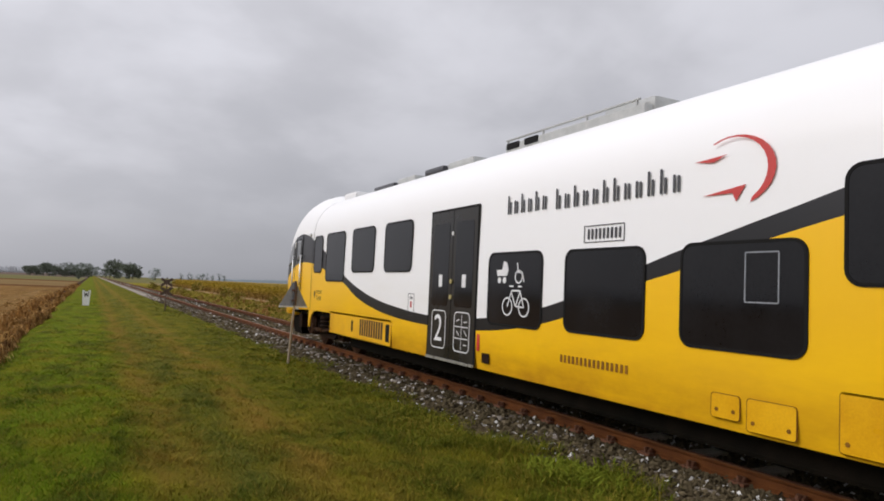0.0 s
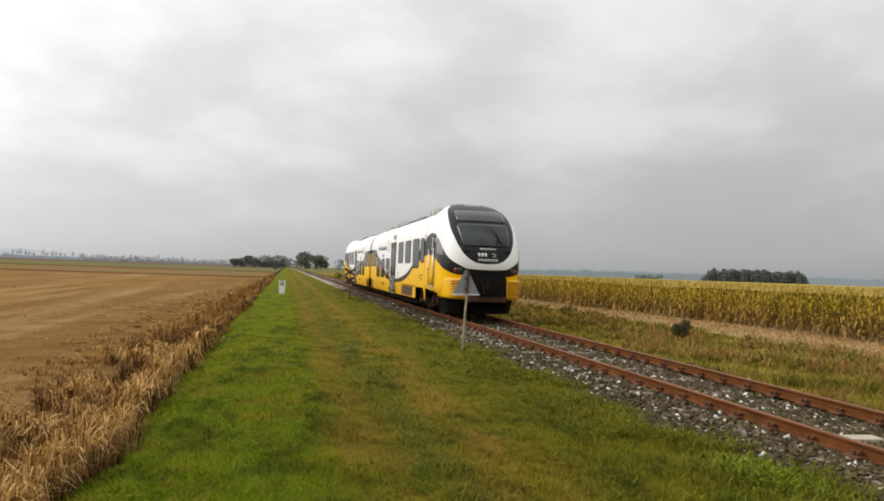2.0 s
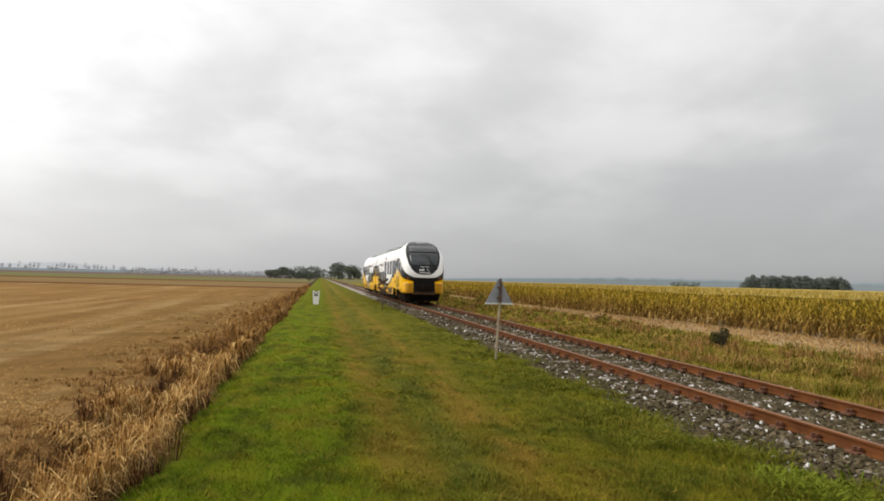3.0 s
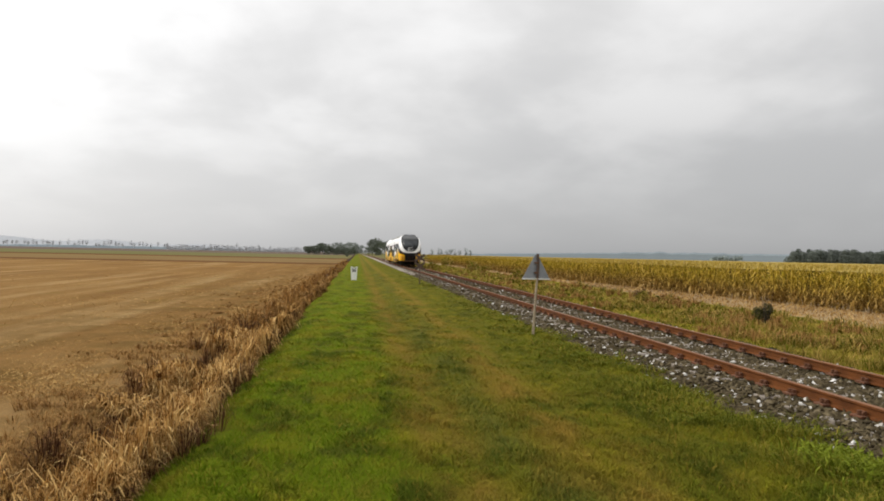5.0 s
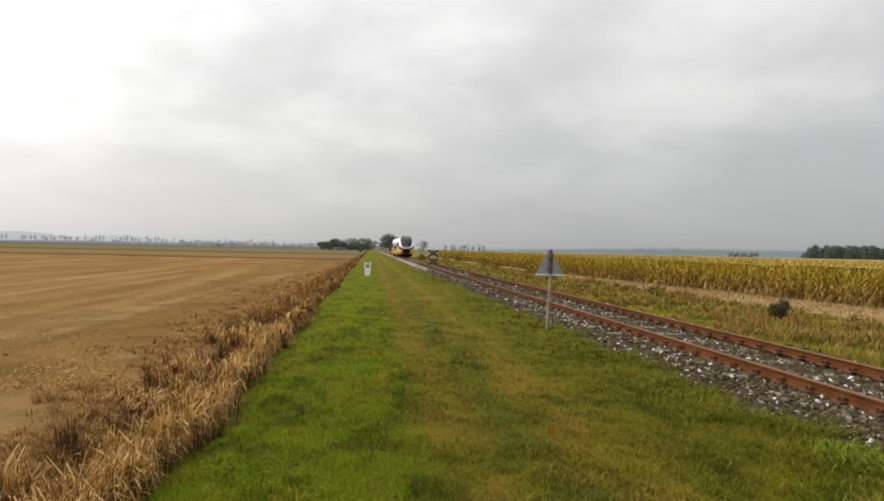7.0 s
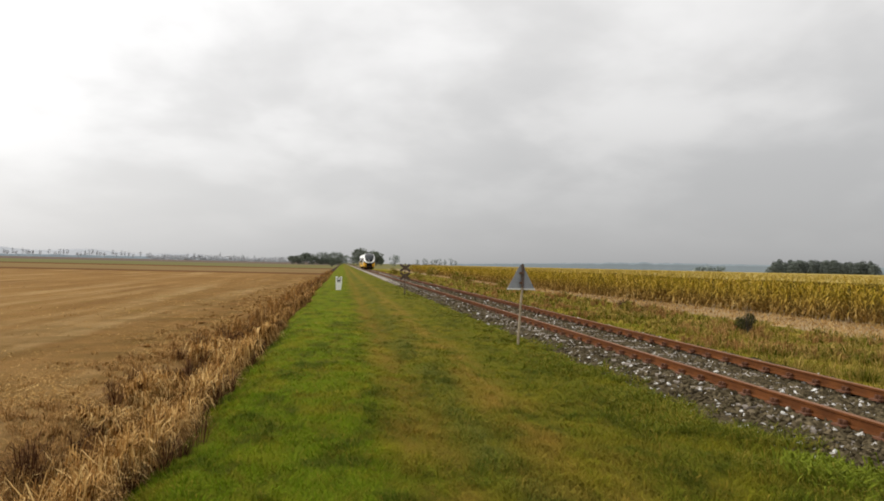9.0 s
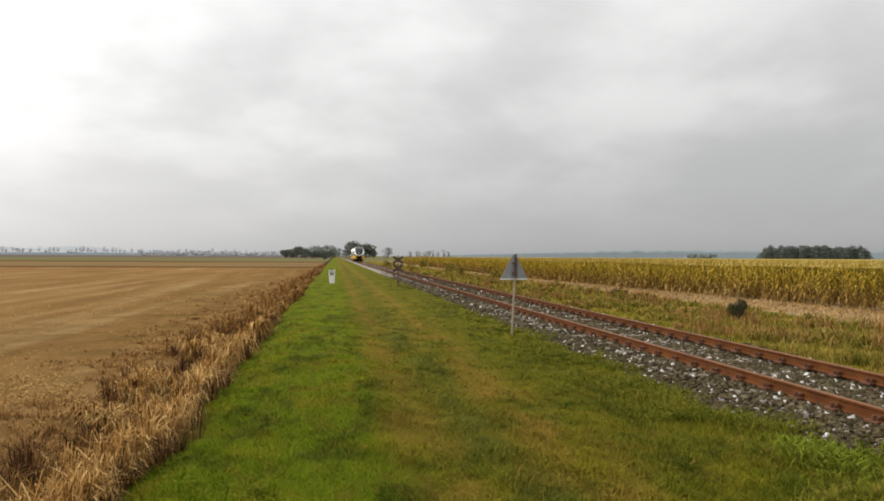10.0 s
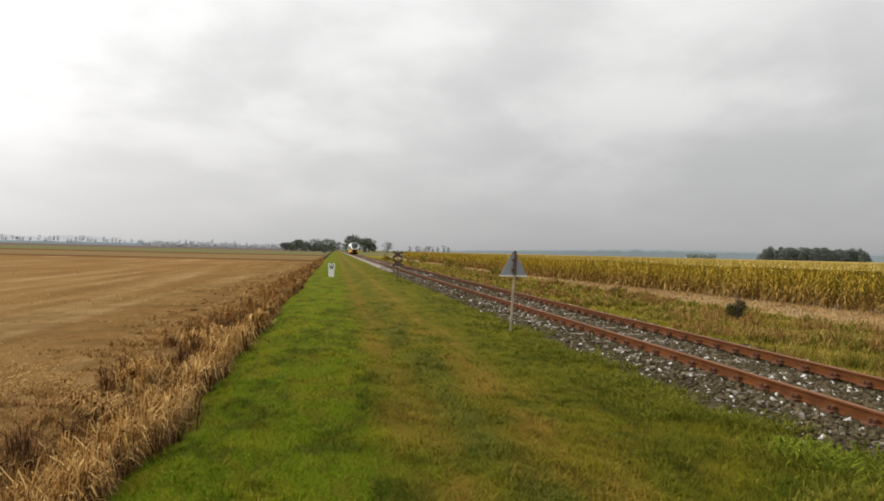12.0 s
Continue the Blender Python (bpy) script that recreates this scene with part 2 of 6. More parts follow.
FIELDWEED = leafy("field_margin_weed", [(0.2, (0.150, 0.074, 0.024)), (0.5, (0.30, 0.160, 0.052)), (0.85, (0.50, 0.31, 0.115))], 0.8, 0.6)
REEDDARK = leafy("dead_stalk", [(0.2, (0.09, 0.04, 0.014)), (0.6, (0.30, 0.145, 0.04)), (0.85, (0.50, 0.28, 0.08))])
STRAWBIT = leafy("straw_bit", [(0.2, (0.26, 0.13, 0.035)), (0.5, (0.40, 0.23, 0.07)), (0.85, (0.62, 0.42, 0.17))])
WEED = leafy("bank_weed", [(0.22, (0.052, 0.066, 0.006)), (0.40, (0.135, 0.132, 0.013)), (0.53, (0.245, 0.178, 0.034)), (0.76, (0.43, 0.295, 0.085))], 0.7, 0.45)


def make_maize_leaf():
    """Ripening maize: dried brown leaves low on the stalk, yellow-green above, straw-coloured tassels."""
    n = Nodes("maize_leaf", 0.7, 0, 0.03)
    x, y, z = n.xyz()
    r = n.island()
    f = n.math("SUBTRACT", n.math("ADD", n.math("MULTIPLY", r, 0.5), n.math("MULTIPLY", n.noise(0.4, 4.0), 0.6)), 0.05, True)
    ripe = n.ramp(f, [(0.15, (0.125, 0.108, 0.008)), (0.42, (0.265, 0.190, 0.016)), (0.62, (0.43, 0.290, 0.034)), (0.85, (0.58, 0.40, 0.095))])
    dry = n.ramp(f, [(0.15, (0.060, 0.034, 0.010)), (0.45, (0.20, 0.115, 0.026)), (0.65, (0.37, 0.225, 0.060)), (0.88, (0.62, 0.45, 0.20))])
    level = n.math("ADD", z, n.math("MULTIPLY", n.math("SUBTRACT", r, 0.5), 0.5))
    c = n.mix(n.span(level, 0.05, 0.75), dry, ripe)
    return n.done(n.mix(n.span(z, 1.15, 1.55, 0, 0.75), c, (0.50, 0.375, 0.115)))


CORN = make_maize_leaf()
CORNTOP = leafy("maize_canopy", [(0.2, (0.28, 0.205, 0.045)), (0.5, (0.41, 0.30, 0.075)), (0.8, (0.52, 0.39, 0.125))])
# From LEAF to HILL, the haze of distance is painted into the base colours.
LEAF = leafy("haze_tinted_leaf", [(0.15, (0.095, 0.115, 0.085)), (0.5, (0.135, 0.155, 0.115)), (0.8, (0.175, 0.195, 0.15))], 0.8)
WOODS = leafy("haze_tinted_wood_leaf", [(0.2, (0.112, 0.128, 0.108)), (0.8, (0.150, 0.166, 0.142))], 0.85)
FARLEAF = leafy("haze_tinted_far_tree", [(0.2, (0.24, 0.28, 0.26)), (0.8, (0.36, 0.40, 0.38))], 0.9)
MISTLEAF = leafy("haze_tinted_woods", [(0.2, (0.20, 0.235, 0.25)), (0.8, (0.25, 0.285, 0.30))], 0.95)
AVENUE = leafy("haze_tinted_avenue_tree", [(0.2, (0.47, 0.485, 0.50)), (0.8, (0.54, 0.555, 0.57))], 0.95)
MIDLEAF = leafy("haze_tinted_green_tree", [(0.2, (0.185, 0.215, 0.180)), (0.8, (0.25, 0.28, 0.24))], 0.9)
HILL = worn("haze_tinted_hill", (0.37, 0.385, 0.41), (0.42, 0.435, 0.45), 0.004, 0.95, spec=0.1)
DARKSHRUB = leafy("dark_shrub", [(0.2, (0.034, 0.038, 0.012)), (0.6, (0.080, 0.076, 0.026)), (0.85, (0.15, 0.115, 0.042))])
BARK = worn("bark", (0.03, 0.024, 0.018), (0.08, 0.065, 0.05), 5, 0.9)
RAIL = worn("rusty_rail", (0.075, 0.025, 0.007), (0.175, 0.062, 0.018), 3.0, 0.8, 0.0, 0.35, 80, 0.12)
RAILTOP = worn("rail_head", (0.145, 0.062, 0.028), (0.24, 0.110, 0.052), 2.0, 0.6, 0.1, 0.1, 60, 0.2)
SLEEPER = worn("weathered_sleeper", (0.12, 0.095, 0.075), (0.30, 0.26, 0.21), 5.0, 0.9, bump=0.5)
PLATE = worn("rusty_fastening", (0.075, 0.027, 0.010), (0.165, 0.062, 0.024), 12, 0.8, bump=0.4)
POLE = worn("weathered_pole", (0.24, 0.185, 0.115), (0.42, 0.345, 0.240), 8, 0.8)
SIGNGREY = worn("sign_back", (0.21, 0.225, 0.245), (0.33, 0.345, 0.365), 5, 0.55, 0.2)
SIGNEDGE = worn("sign_rim", (0.6, 0.6, 0.58), (0.78, 0.78, 0.76), 7, 0.5)
CROSSWOOD = worn("cross_back", (0.055, 0.035, 0.026), (0.13, 0.085, 0.06), 8, 0.8)
WHITEPAINT = worn("white_board", (0.78, 0.78, 0.76), (0.90, 0.90, 0.88), 5, 0.6)
BLACKPAINT = worn("black_paint", (0.012, 0.012, 0.013), (0.028, 0.028, 0.03), 6, 0.5)


# ---- mesh helpers ----
def finish(name, bm, material, smooth=False):
    me = bpy.data.meshes.new(name)
    bm.normal_update()
    bm.to_mesh(me)
    bm.free()
    for m in material if isinstance(material, (list, tuple)) else [material]:
        me.materials.append(m)
    if smooth:
        me.polygons.foreach_set("use_smooth", [True] * len(me.polygons))
    return me


def part(name, bm, material, parent=None, label="", smooth=False):
    ob = new(name, finish(name, bm, material, smooth))
    ob.parent = parent
    return tagged(ob, label)


def soup(name, verts, faces, material):
    """A mesh from arrays of corners and faces."""
    me = bpy.data.meshes.new(name)
    me.from_pydata(verts.tolist() if hasattr(verts, "tolist") else verts, [], faces.tolist() if hasattr(faces, "tolist") else faces)
    me.materials.append(material)
    return me


def add_box(bm, x0, x1, y0, y1, z0, z1, bevel=0.0):
    r = bmesh.ops.create_cube(bm, size=1.0, matrix=Matrix.Translation(((x0 + x1) / 2, (y0 + y1) / 2, (z0 + z1) / 2)) @ Matrix.Diagonal((x1 - x0, y1 - y0, z1 - z0, 1)))
    if bevel:
        edges = list({e for v in r["verts"] for e in v.link_edges})
        bmesh.ops.bevel(bm, geom=edges, offset=bevel, segments=2, profile=0.6, affect="EDGES")
    return bm


def box(x0, x1, y0, y1, z0, z1, bevel=0.0):
    return add_box(bmesh.new(), x0, x1, y0, y1, z0, z1, bevel)


def add_tube(bm, a, b, r, r2=None, n=10):
    a, b = Vector(a), Vector(b)
    m = Matrix.Translation((a + b) / 2) @ (b - a).to_track_quat("Z", "Y").to_matrix().to_4x4()
    bmesh.ops.create_cone(bm, cap_ends=True, segments=n, radius1=r, radius2=r if r2 is None else r2, depth=(b - a).length, matrix=m)
    return bm


def tube(a, b, r, r2=None, n=10):
    return add_tube(bmesh.new(), a, b, r, r2, n)


def prism(outline, depth, to):
    """A flat outline of (u, v) given a thickness; to maps (u, v, w) to the place."""
    bm = bmesh.new()
    front = [bm.verts.new(to(u, v, depth)) for u, v in outline]
    back = [bm.verts.new(to(u, v, 0.0)) for u, v in outline]
    bm.faces.new(front)
    bm.faces.new(back[::-1])
    k = len(outline)
    for i in range(k):
        bm.faces.new((front[i], back[i], back[(i + 1) % k], front[(i + 1) % k]))
    bmesh.ops.recalc_face_normals(bm, faces=bm.faces[:])
    return bm


rng = np.random.default_rng(7)

# ---- ground: one sheet, shaped across the line ----
G = -0.30            # the verge, below the rail heads


def ground_z(x, y):
    """Height of the ground at a distance x across the line."""
    xs = [-4000, -3.6, -3.0, -2.7, -2.35, -2.15, -1.85, -1.3, 0.4, 0.95, 1.5, 2.1, 2.6, 3.2, 4.5, 4.95, 5.35, 6.5, 7.75, 8.3, 8.9, 9.4, 11.5, 15.3, 19.5, 4000]
    zs = [-0.30, -0.30, -0.30, -0.38, -0.72, -0.78, -0.48, G, G + 0.03, G - 0.03, G + 0.03, G + 0.03, G - 0.02, G, G, -0.30, -0.17, -0.16, -0.17, -0.24, -0.34, -0.40, -0.36, -0.32, -0.32, -0.32]
    return float(np.interp(x, xs, zs))


def relief(x, y):
    """Small bumps and hollows of the ground."""
    if not -30 < x < 16 or y > 100 or 4.7 < x < 8.8:
        return 0.0
    return 0.06 * noise.noise((x * 0.7, y * 0.45, 3.1)) + 0.035 * noise.noise((x * 2.0, y * 1.4, 8.0))


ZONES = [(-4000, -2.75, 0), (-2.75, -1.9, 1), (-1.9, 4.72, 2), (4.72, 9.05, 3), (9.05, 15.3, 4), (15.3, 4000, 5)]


def make_ground():
    xs = sorted({-4000, -1500, -600, -250, -120, -60, -30, -16, -9, -6, -4.5, -3.6, -3.3, -3.0, -2.75, -2.5, -2.3, -2.1, -1.9, -1.7, -1.55, *np.round(np.arange(-1.3, 9.6, 0.25), 2).tolist(), 4.72, 9.05, 10, 11, 12, 13, 14, 15.3, 17, 19.5, 25, 40, 70, 130, 300, 700, 1500, 4000})
    ys = [-400, -120, -50, -25, -12] + np.arange(-6, 40, 0.5).tolist() + np.arange(40, 100, 2.5).tolist() + [100, 105, 118, 135, 160, 185, 215, 240, 280, 330, 400, 450, 560, 700, 1000, 1500, 2200, 3200, 4500]
    bm = bmesh.new()
    grid = []
    for x in xs:
        col = []
        for y in ys:
            col.append(bm.verts.new((x, y, ground_z(x, y) + relief(x, y))))
        grid.append(col)
    for i in range(len(xs) - 1):
        mid = (xs[i] + xs[i + 1]) / 2
        zone = next(k for a, b, k in ZONES if a <= mid < b)
        for j in range(len(ys) - 1):
            f = bm.faces.new((grid[i][j], grid[i + 1][j], grid[i + 1][j + 1], grid[i][j + 1]))
            f.smooth = True
            f.material_index = zone
            if zone == 0:
                y = ys[j]
                f.material_index = 0 if y < 105 else 6 if y < 118 else 8 if y < 185 else 6 if y < 215 else 7 if y < 450 else 9
            elif zone == 3 and mid < 5.5 and ys[j] >= 60:
                f.material_index = 10
            elif zone == 5 and mid > 300 or zone in (4, 5) and ys[j] >= 240:
                f.material_index = 7
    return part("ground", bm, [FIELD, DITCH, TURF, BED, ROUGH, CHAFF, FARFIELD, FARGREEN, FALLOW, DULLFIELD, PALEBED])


tagged(make_ground(), "flat farmland with mown grass verge, stubble field and ballast bed", "ground", kind="structure")


def blade_soup(xy, z, height, width, lean, bend=0.35, segments=1):
    """Blades of grass, reed or straw as slender leaning strips."""
    n = len(xy)
    a = rng.uniform(0, 2 * np.pi, n)
    side = np.stack([np.cos(a), np.sin(a), np.zeros(n)], 1) * width[:, None] / 2
    b = rng.uniform(0, 2 * np.pi, n)
    tilt = np.stack([np.cos(b), np.sin(b), np.zeros(n)], 1) * (lean * height)[:, None]
    root = np.column_stack([xy, z])
    up = np.zeros((n, 3))
    up[:, 2] = height
    if segments == 1:
        v = np.stack([root - side, root + side, root + up + tilt], 1).reshape(-1, 3)
        f = np.arange(3 * n).reshape(n, 3)
        return v, f
    mid = root + up * 0.62 + tilt * bend
    tip = root + up * rng.uniform(0.45, 0.95, n)[:, None] + tilt
    v = np.stack([root - side, root + side, mid + side * 0.75, mid - side * 0.75, tip], 1).reshape(-1, 3)
    k = np.arange(n)[:, None] * 5
    f = [list(map(int, q)) for q in k + np.array([[0, 1, 2, 3]])] + [list(map(int, q)) for q in k + np.array([[3, 2, 4]])]
    return v, f


def ground_heights(x, y):
    xs = np.array([-3.6, -3.0, -2.7, -2.35, -2.15, -1.85, -1.3, 0.4, 0.95, 1.5, 2.1, 2.6, 3.2, 4.5, 4.95, 5.35, 7.75, 8.3, 8.9, 9.4, 11.5, 15.3, 19.5])
    z = np.interp(x, xs, [ground_z(v, 0) for v in xs])
    return z + np.array([relief(a, b) for a, b in zip(x.tolist(), y.tolist())])


def stuff(name, v, f, material, label, category):
    return tagged(new(name, soup(name, v, f, material)), label, category, kind="stuff")


def scatter_depth(n, y0, y1, power=1.0):
    """Depths that thin out with the distance."""
    u = rng.uniform(0, 1, n)
    if power == 0:
        return rng.uniform(y0, y1, n)
    a, b = y0 ** -power, y1 ** -power
    return (a + (b - a) * u) ** (-1 / power)


def make_verge_grass():
    y = np.concatenate([scatter_depth(160000, 4.3, 110, 1.05), rng.uniform(-8, 4.3, 110000)])
    n = len(y)
    x = rng.uniform(-2.0, 4.95, n)
    edge = 4.72 + 0.22 * np.sin(y * 1.3) + 0.15 * np.sin(y * 3.7 + 1)
    keep = (x < edge + rng.normal(0, 0.08, n)) & (x > ditch_edge(y) + rng.normal(0, 0.05, n))
    x, y = x[keep], y[keep]
    near = np.where(y < 4.3, 1.3, np.clip(y / 10, 0.55, 5))
    rut = np.exp(-((x - 0.95) / 0.3) ** 2) + np.exp(-((x - 2.55) / 0.35) ** 2)
    h = rng.uniform(0.024, 0.075, len(x)) * (1 - 0.25 * np.clip(rut, 0, 1)) * (1 + 0.5 * np.exp(-((x - 4.4) / 0.5) ** 2))
    clump = np.sin(x * 2.1 + np.sin(y * 1.1) * 2) * np.sin(y * 1.7 + x)
    h *= np.clip(1.15 - y / 45, 0.4, 1)
    h *= 1 + 0.8 * np.clip(clump, 0, 1) * np.clip(np.sin(x * 5.3 + y * 2.9), 0, 1)
    v, f = blade_soup(np.column_stack([x, y]), ground_heights(x, y) - 0.01, h, 0.012 * near, rng.uniform(0.35, 1.7, len(x)) * np.clip(y / 8, 1, 5))
    stuff("verge_grass", v, f, BLADES, "short green mown grass with yellowed wheel ruts", "grass")
    k = 4200
    y = scatter_depth(k, 2.8, 60, 1.0)
    x = rng.uniform(-1.55, 4.75, k)
    keep = np.sin(x * 1.9 + np.sin(y * 0.9) * 2.0) * np.sin(y * 1.3 + x * 0.8) > -0.15
    x, y = x[keep], y[keep]
    v, f = tuft_soup(x, y, 14, rng.uniform(0.045, 0.12, len(x)) * np.clip(1.3 - y / 18, 0.35, 1), 0.10, 0.008)
    stuff("grass_tufts", v, f, BLADES, "longer tufts in the mown green grass", "grass")
    # rough fringe that leans over the shoulder of the ballast
    k = 2600
    y = scatter_depth(k, 3.4, 60, 0.8)
    x = 4.72 + 0.22 * np.sin(y * 1.3) + 0.15 * np.sin(y * 3.7 + 1) + rng.normal(-0.35, 0.33, k)
    keep = (np.sin(y * 0.9 + 2 * np.sin(x * 1.7)) * np.sin(y * 2.3 + x * 2) > -0.3) & (x < 5.15)
    x, y = x[keep], y[keep]
    v, f = tuft_soup(x, y, 16, rng.uniform(0.06, 0.17, len(x)) * np.clip(1.3 - y / 25, 0.4, 1), 0.17, 0.008)
    stuff("grass_fringe", v, f, leafy("fringe_grass", [(0.22, (0.058, 0.080, 0.006)), (0.5, (0.130, 0.142, 0.012)), (0.78, (0.25, 0.195, 0.030))], 0.7, 0.9), "rough olive grass leaning over the edge of the ballast", "grass")
    # leafy weed patch near the ballast
    m = 1500
    x, y = rng.normal(4.55, 0.20, m), rng.normal(5.6, 0.32, m)
    v, f = blade_soup(np.column_stack([x, y]), ground_heights(x, y), rng.uniform(0.10, 0.19, m), rng.uniform(0.014, 0.030, m), rng.uniform(0.3, 1.0, m), segments=2)
    stuff("weed_patch", v, f, leafy("fresh_weed", [(0.2, (0.105, 0.135, 0.010)), (0.7, (0.175, 0.205, 0.020))]), "fresh green weeds at the edge of the ballast", "weeds")


def tuft_soup(x, y, count, height, reach, width, curl=0.0):
    """Tufts of drooping blades that spring from one root each."""
    n = len(x) * count
    cx, cy, ch = np.repeat(x, count), np.repeat(y, count), np.repeat(height, count)
    far = np.clip(np.repeat(y, count) / 9, 0.8, 6)
    a = rng.uniform(0, 2 * np.pi, n)
    out = np.stack([np.cos(a), np.sin(a)], 1)
    r0, r1 = rng.uniform(0, 0.09, n), reach * rng.uniform(0.25, 1.0, n)
    h = ch * rng.uniform(0.5, 1.1, n)
    root = np.column_stack([cx, cy]) + out * r0[:, None]
    z = ground_heights(root[:, 0], root[:, 1]) - 0.02
    side = np.column_stack([-out[:, 1], out[:, 0]]) * (width * far * rng.uniform(0.5, 1.4, n))[:, None] / 2
    p1, p2 = root + out * (r1 * 0.35)[:, None], root + out * (r1 * 0.8)[:, None]
    tip = root + out * (r1 * 1.15)[:, None] + rng.normal(0, 0.03, (n, 2))
    z1, z2, z3 = z + h * 0.75, z + h * rng.uniform(0.8, 1.0, n), z + h * rng.uniform(0.2, 0.9, n)
    if curl:             # withered leaves twist aside and hang down
        twist = rng.normal(0, curl, n)[:, None] * np.column_stack([-out[:, 1], out[:, 0]])
        p2, tip = p2 + twist * 0.5, tip + twist
        z2, z3 = z + h * rng.uniform(0.55, 1.0, n), z + h * rng.uniform(0.0, 0.75, n)
    rows = [np.column_stack([root - side, z]), np.column_stack([root + side, z]), np.column_stack([p1 + side, z1]), np.column_stack([p1 - side, z1]), np.column_stack([p2 + side * 0.7, z2]), np.column_stack([p2 - side * 0.7, z2]), np.column_stack([tip, z3])]
    v = np.stack(rows, 1).reshape(-1, 3)
    k = np.arange(n)[:, None] * 7
    f = (k + np.array([[0, 1, 2, 3]])).tolist() + (k + np.array([[3, 2, 4, 5]])).tolist() + (k + np.array([[5, 4, 6]])).tolist()
    return v, f


def ditch_edge(y):
    """Where the mown verge ends above the ditch."""
    return -1.62 + 0.14 * np.sin(y * 1.9) + 0.10 * np.sin(y * 4.7) + 0.22 * np.exp(-((y - 7.4) / 1.6) ** 2) - 0.42 * np.clip((7.5 - y) / 4.5, 0, 1)


def make_reeds():
    # reeds grow in clumps with dark gaps between them
    k = 265
    cy = np.concatenate([scatter_depth(230, 2.4, 150, 0.75), rng.uniform(-8, 2.4, 35)])
    cx = np.where(rng.uniform(0, 1, k) < 0.72, rng.normal(-2.05, 0.16, k), rng.normal(-2.42, 0.18, k))
    ch = rng.uniform(0.62, 1.12, k)
    n = 2650
    pick = rng.integers(0, k, n)
    y = np.maximum(cy[pick] + rng.normal(0, 0.13, n) * np.clip(cy[pick] / 7, 0.8, 9), -9.0)
    x = cx[pick] + rng.normal(0, 0.11, n)
    x = np.minimum(x, ditch_edge(y) - 0.18 - rng.uniform(0, 0.2, n))
    h = rng.uniform(0.40, 0.60, n) * ch[pick] * np.interp(x, [-3.4, -2.6, -2.1], [0.45, 0.78, 1.08])
    near = y + rng.normal(0, 2.0, n) < 18
    v, f = tuft_soup(x[near], y[near], 34, h[near], 0.30, 0.013, 0.10)
    stuff("ditch_reeds", v, f, REED, "drooping tufts of dry tan reeds in the ditch", "reeds")
    v, f = tuft_soup(x[~near], y[~near], 34, h[~near] * 0.95, 0.30, 0.011, 0.08)
    stuff("russet_reeds", v, f, RUSSET, "withered russet reeds farther along the ditch", "reeds")
    # dark tufts low between the reeds, added to stand in for shade
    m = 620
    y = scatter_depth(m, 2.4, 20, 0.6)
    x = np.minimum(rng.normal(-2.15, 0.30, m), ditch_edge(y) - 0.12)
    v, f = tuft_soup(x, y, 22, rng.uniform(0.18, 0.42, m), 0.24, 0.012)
    stuff("shade_tufts", v, f, SHADELEAF, "dark brown tufts low in the ditch, standing in for shade", "leaves")
    m = 4200
    y = scatter_depth(m, 13.0, 160, 0.5)
    x = np.minimum(rng.normal(-2.3, 0.33, m), -1.85)
    v, f = blade_soup(np.column_stack([x, y]), ground_heights(x, y), rng.uniform(0.20, 0.50, m), rng.uniform(0.006, 0.012, m) * np.clip(y / 8, 0.8, 8), rng.uniform(0.1, 0.6, m), 0.4, 2)
    stuff("dead_stalks", v, f, REEDDARK, "dark brown dead weed stalks among the reeds", "stalks")
    # low russet weeds along the margin of the field
    m = 3600
    y = scatter_depth(m, 2.6, 60, 0.7)
    x = -2.5 - np.abs(rng.normal(0, 1.3, m))
    keep = np.sin(x * 2.3 + np.sin(y * 0.7) * 2) * np.sin(y * 1.1 + x) + 0.8 * (x > -2.9) > rng.normal(-0.1, 0.35, m)
    x, y = x[keep], y[keep]
    v, f = tuft_soup(x, y, 12, rng.uniform(0.06, 0.20, len(x)) * np.clip(1 + (x + 2.5) / 4.0, 0.3, 1), 0.16, 0.009)
    stuff("field_weeds", v, f, FIELDWEED, "low russet weeds along the edge of the field", "weeds")


def make_field_straw():
    n = 60000
    y = scatter_depth(n, 4.0, 90, 0.8)
    x = -3.2 - scatter_depth(n, 0.5, 45, 0.35) + 0.5
    v, f = blade_soup(np.column_stack([x, y]), np.full(n, -0.31), rng.uniform(0.012, 0.04, n), rng.uniform(0.008, 0.02, n) * np.clip(y / 9, 0.8, 5), rng.uniform(1.0, 4.0, n))
    stuff("field_straw", v, f, STRAWBIT, "short dry straw stubble on the brown field", "stubble")


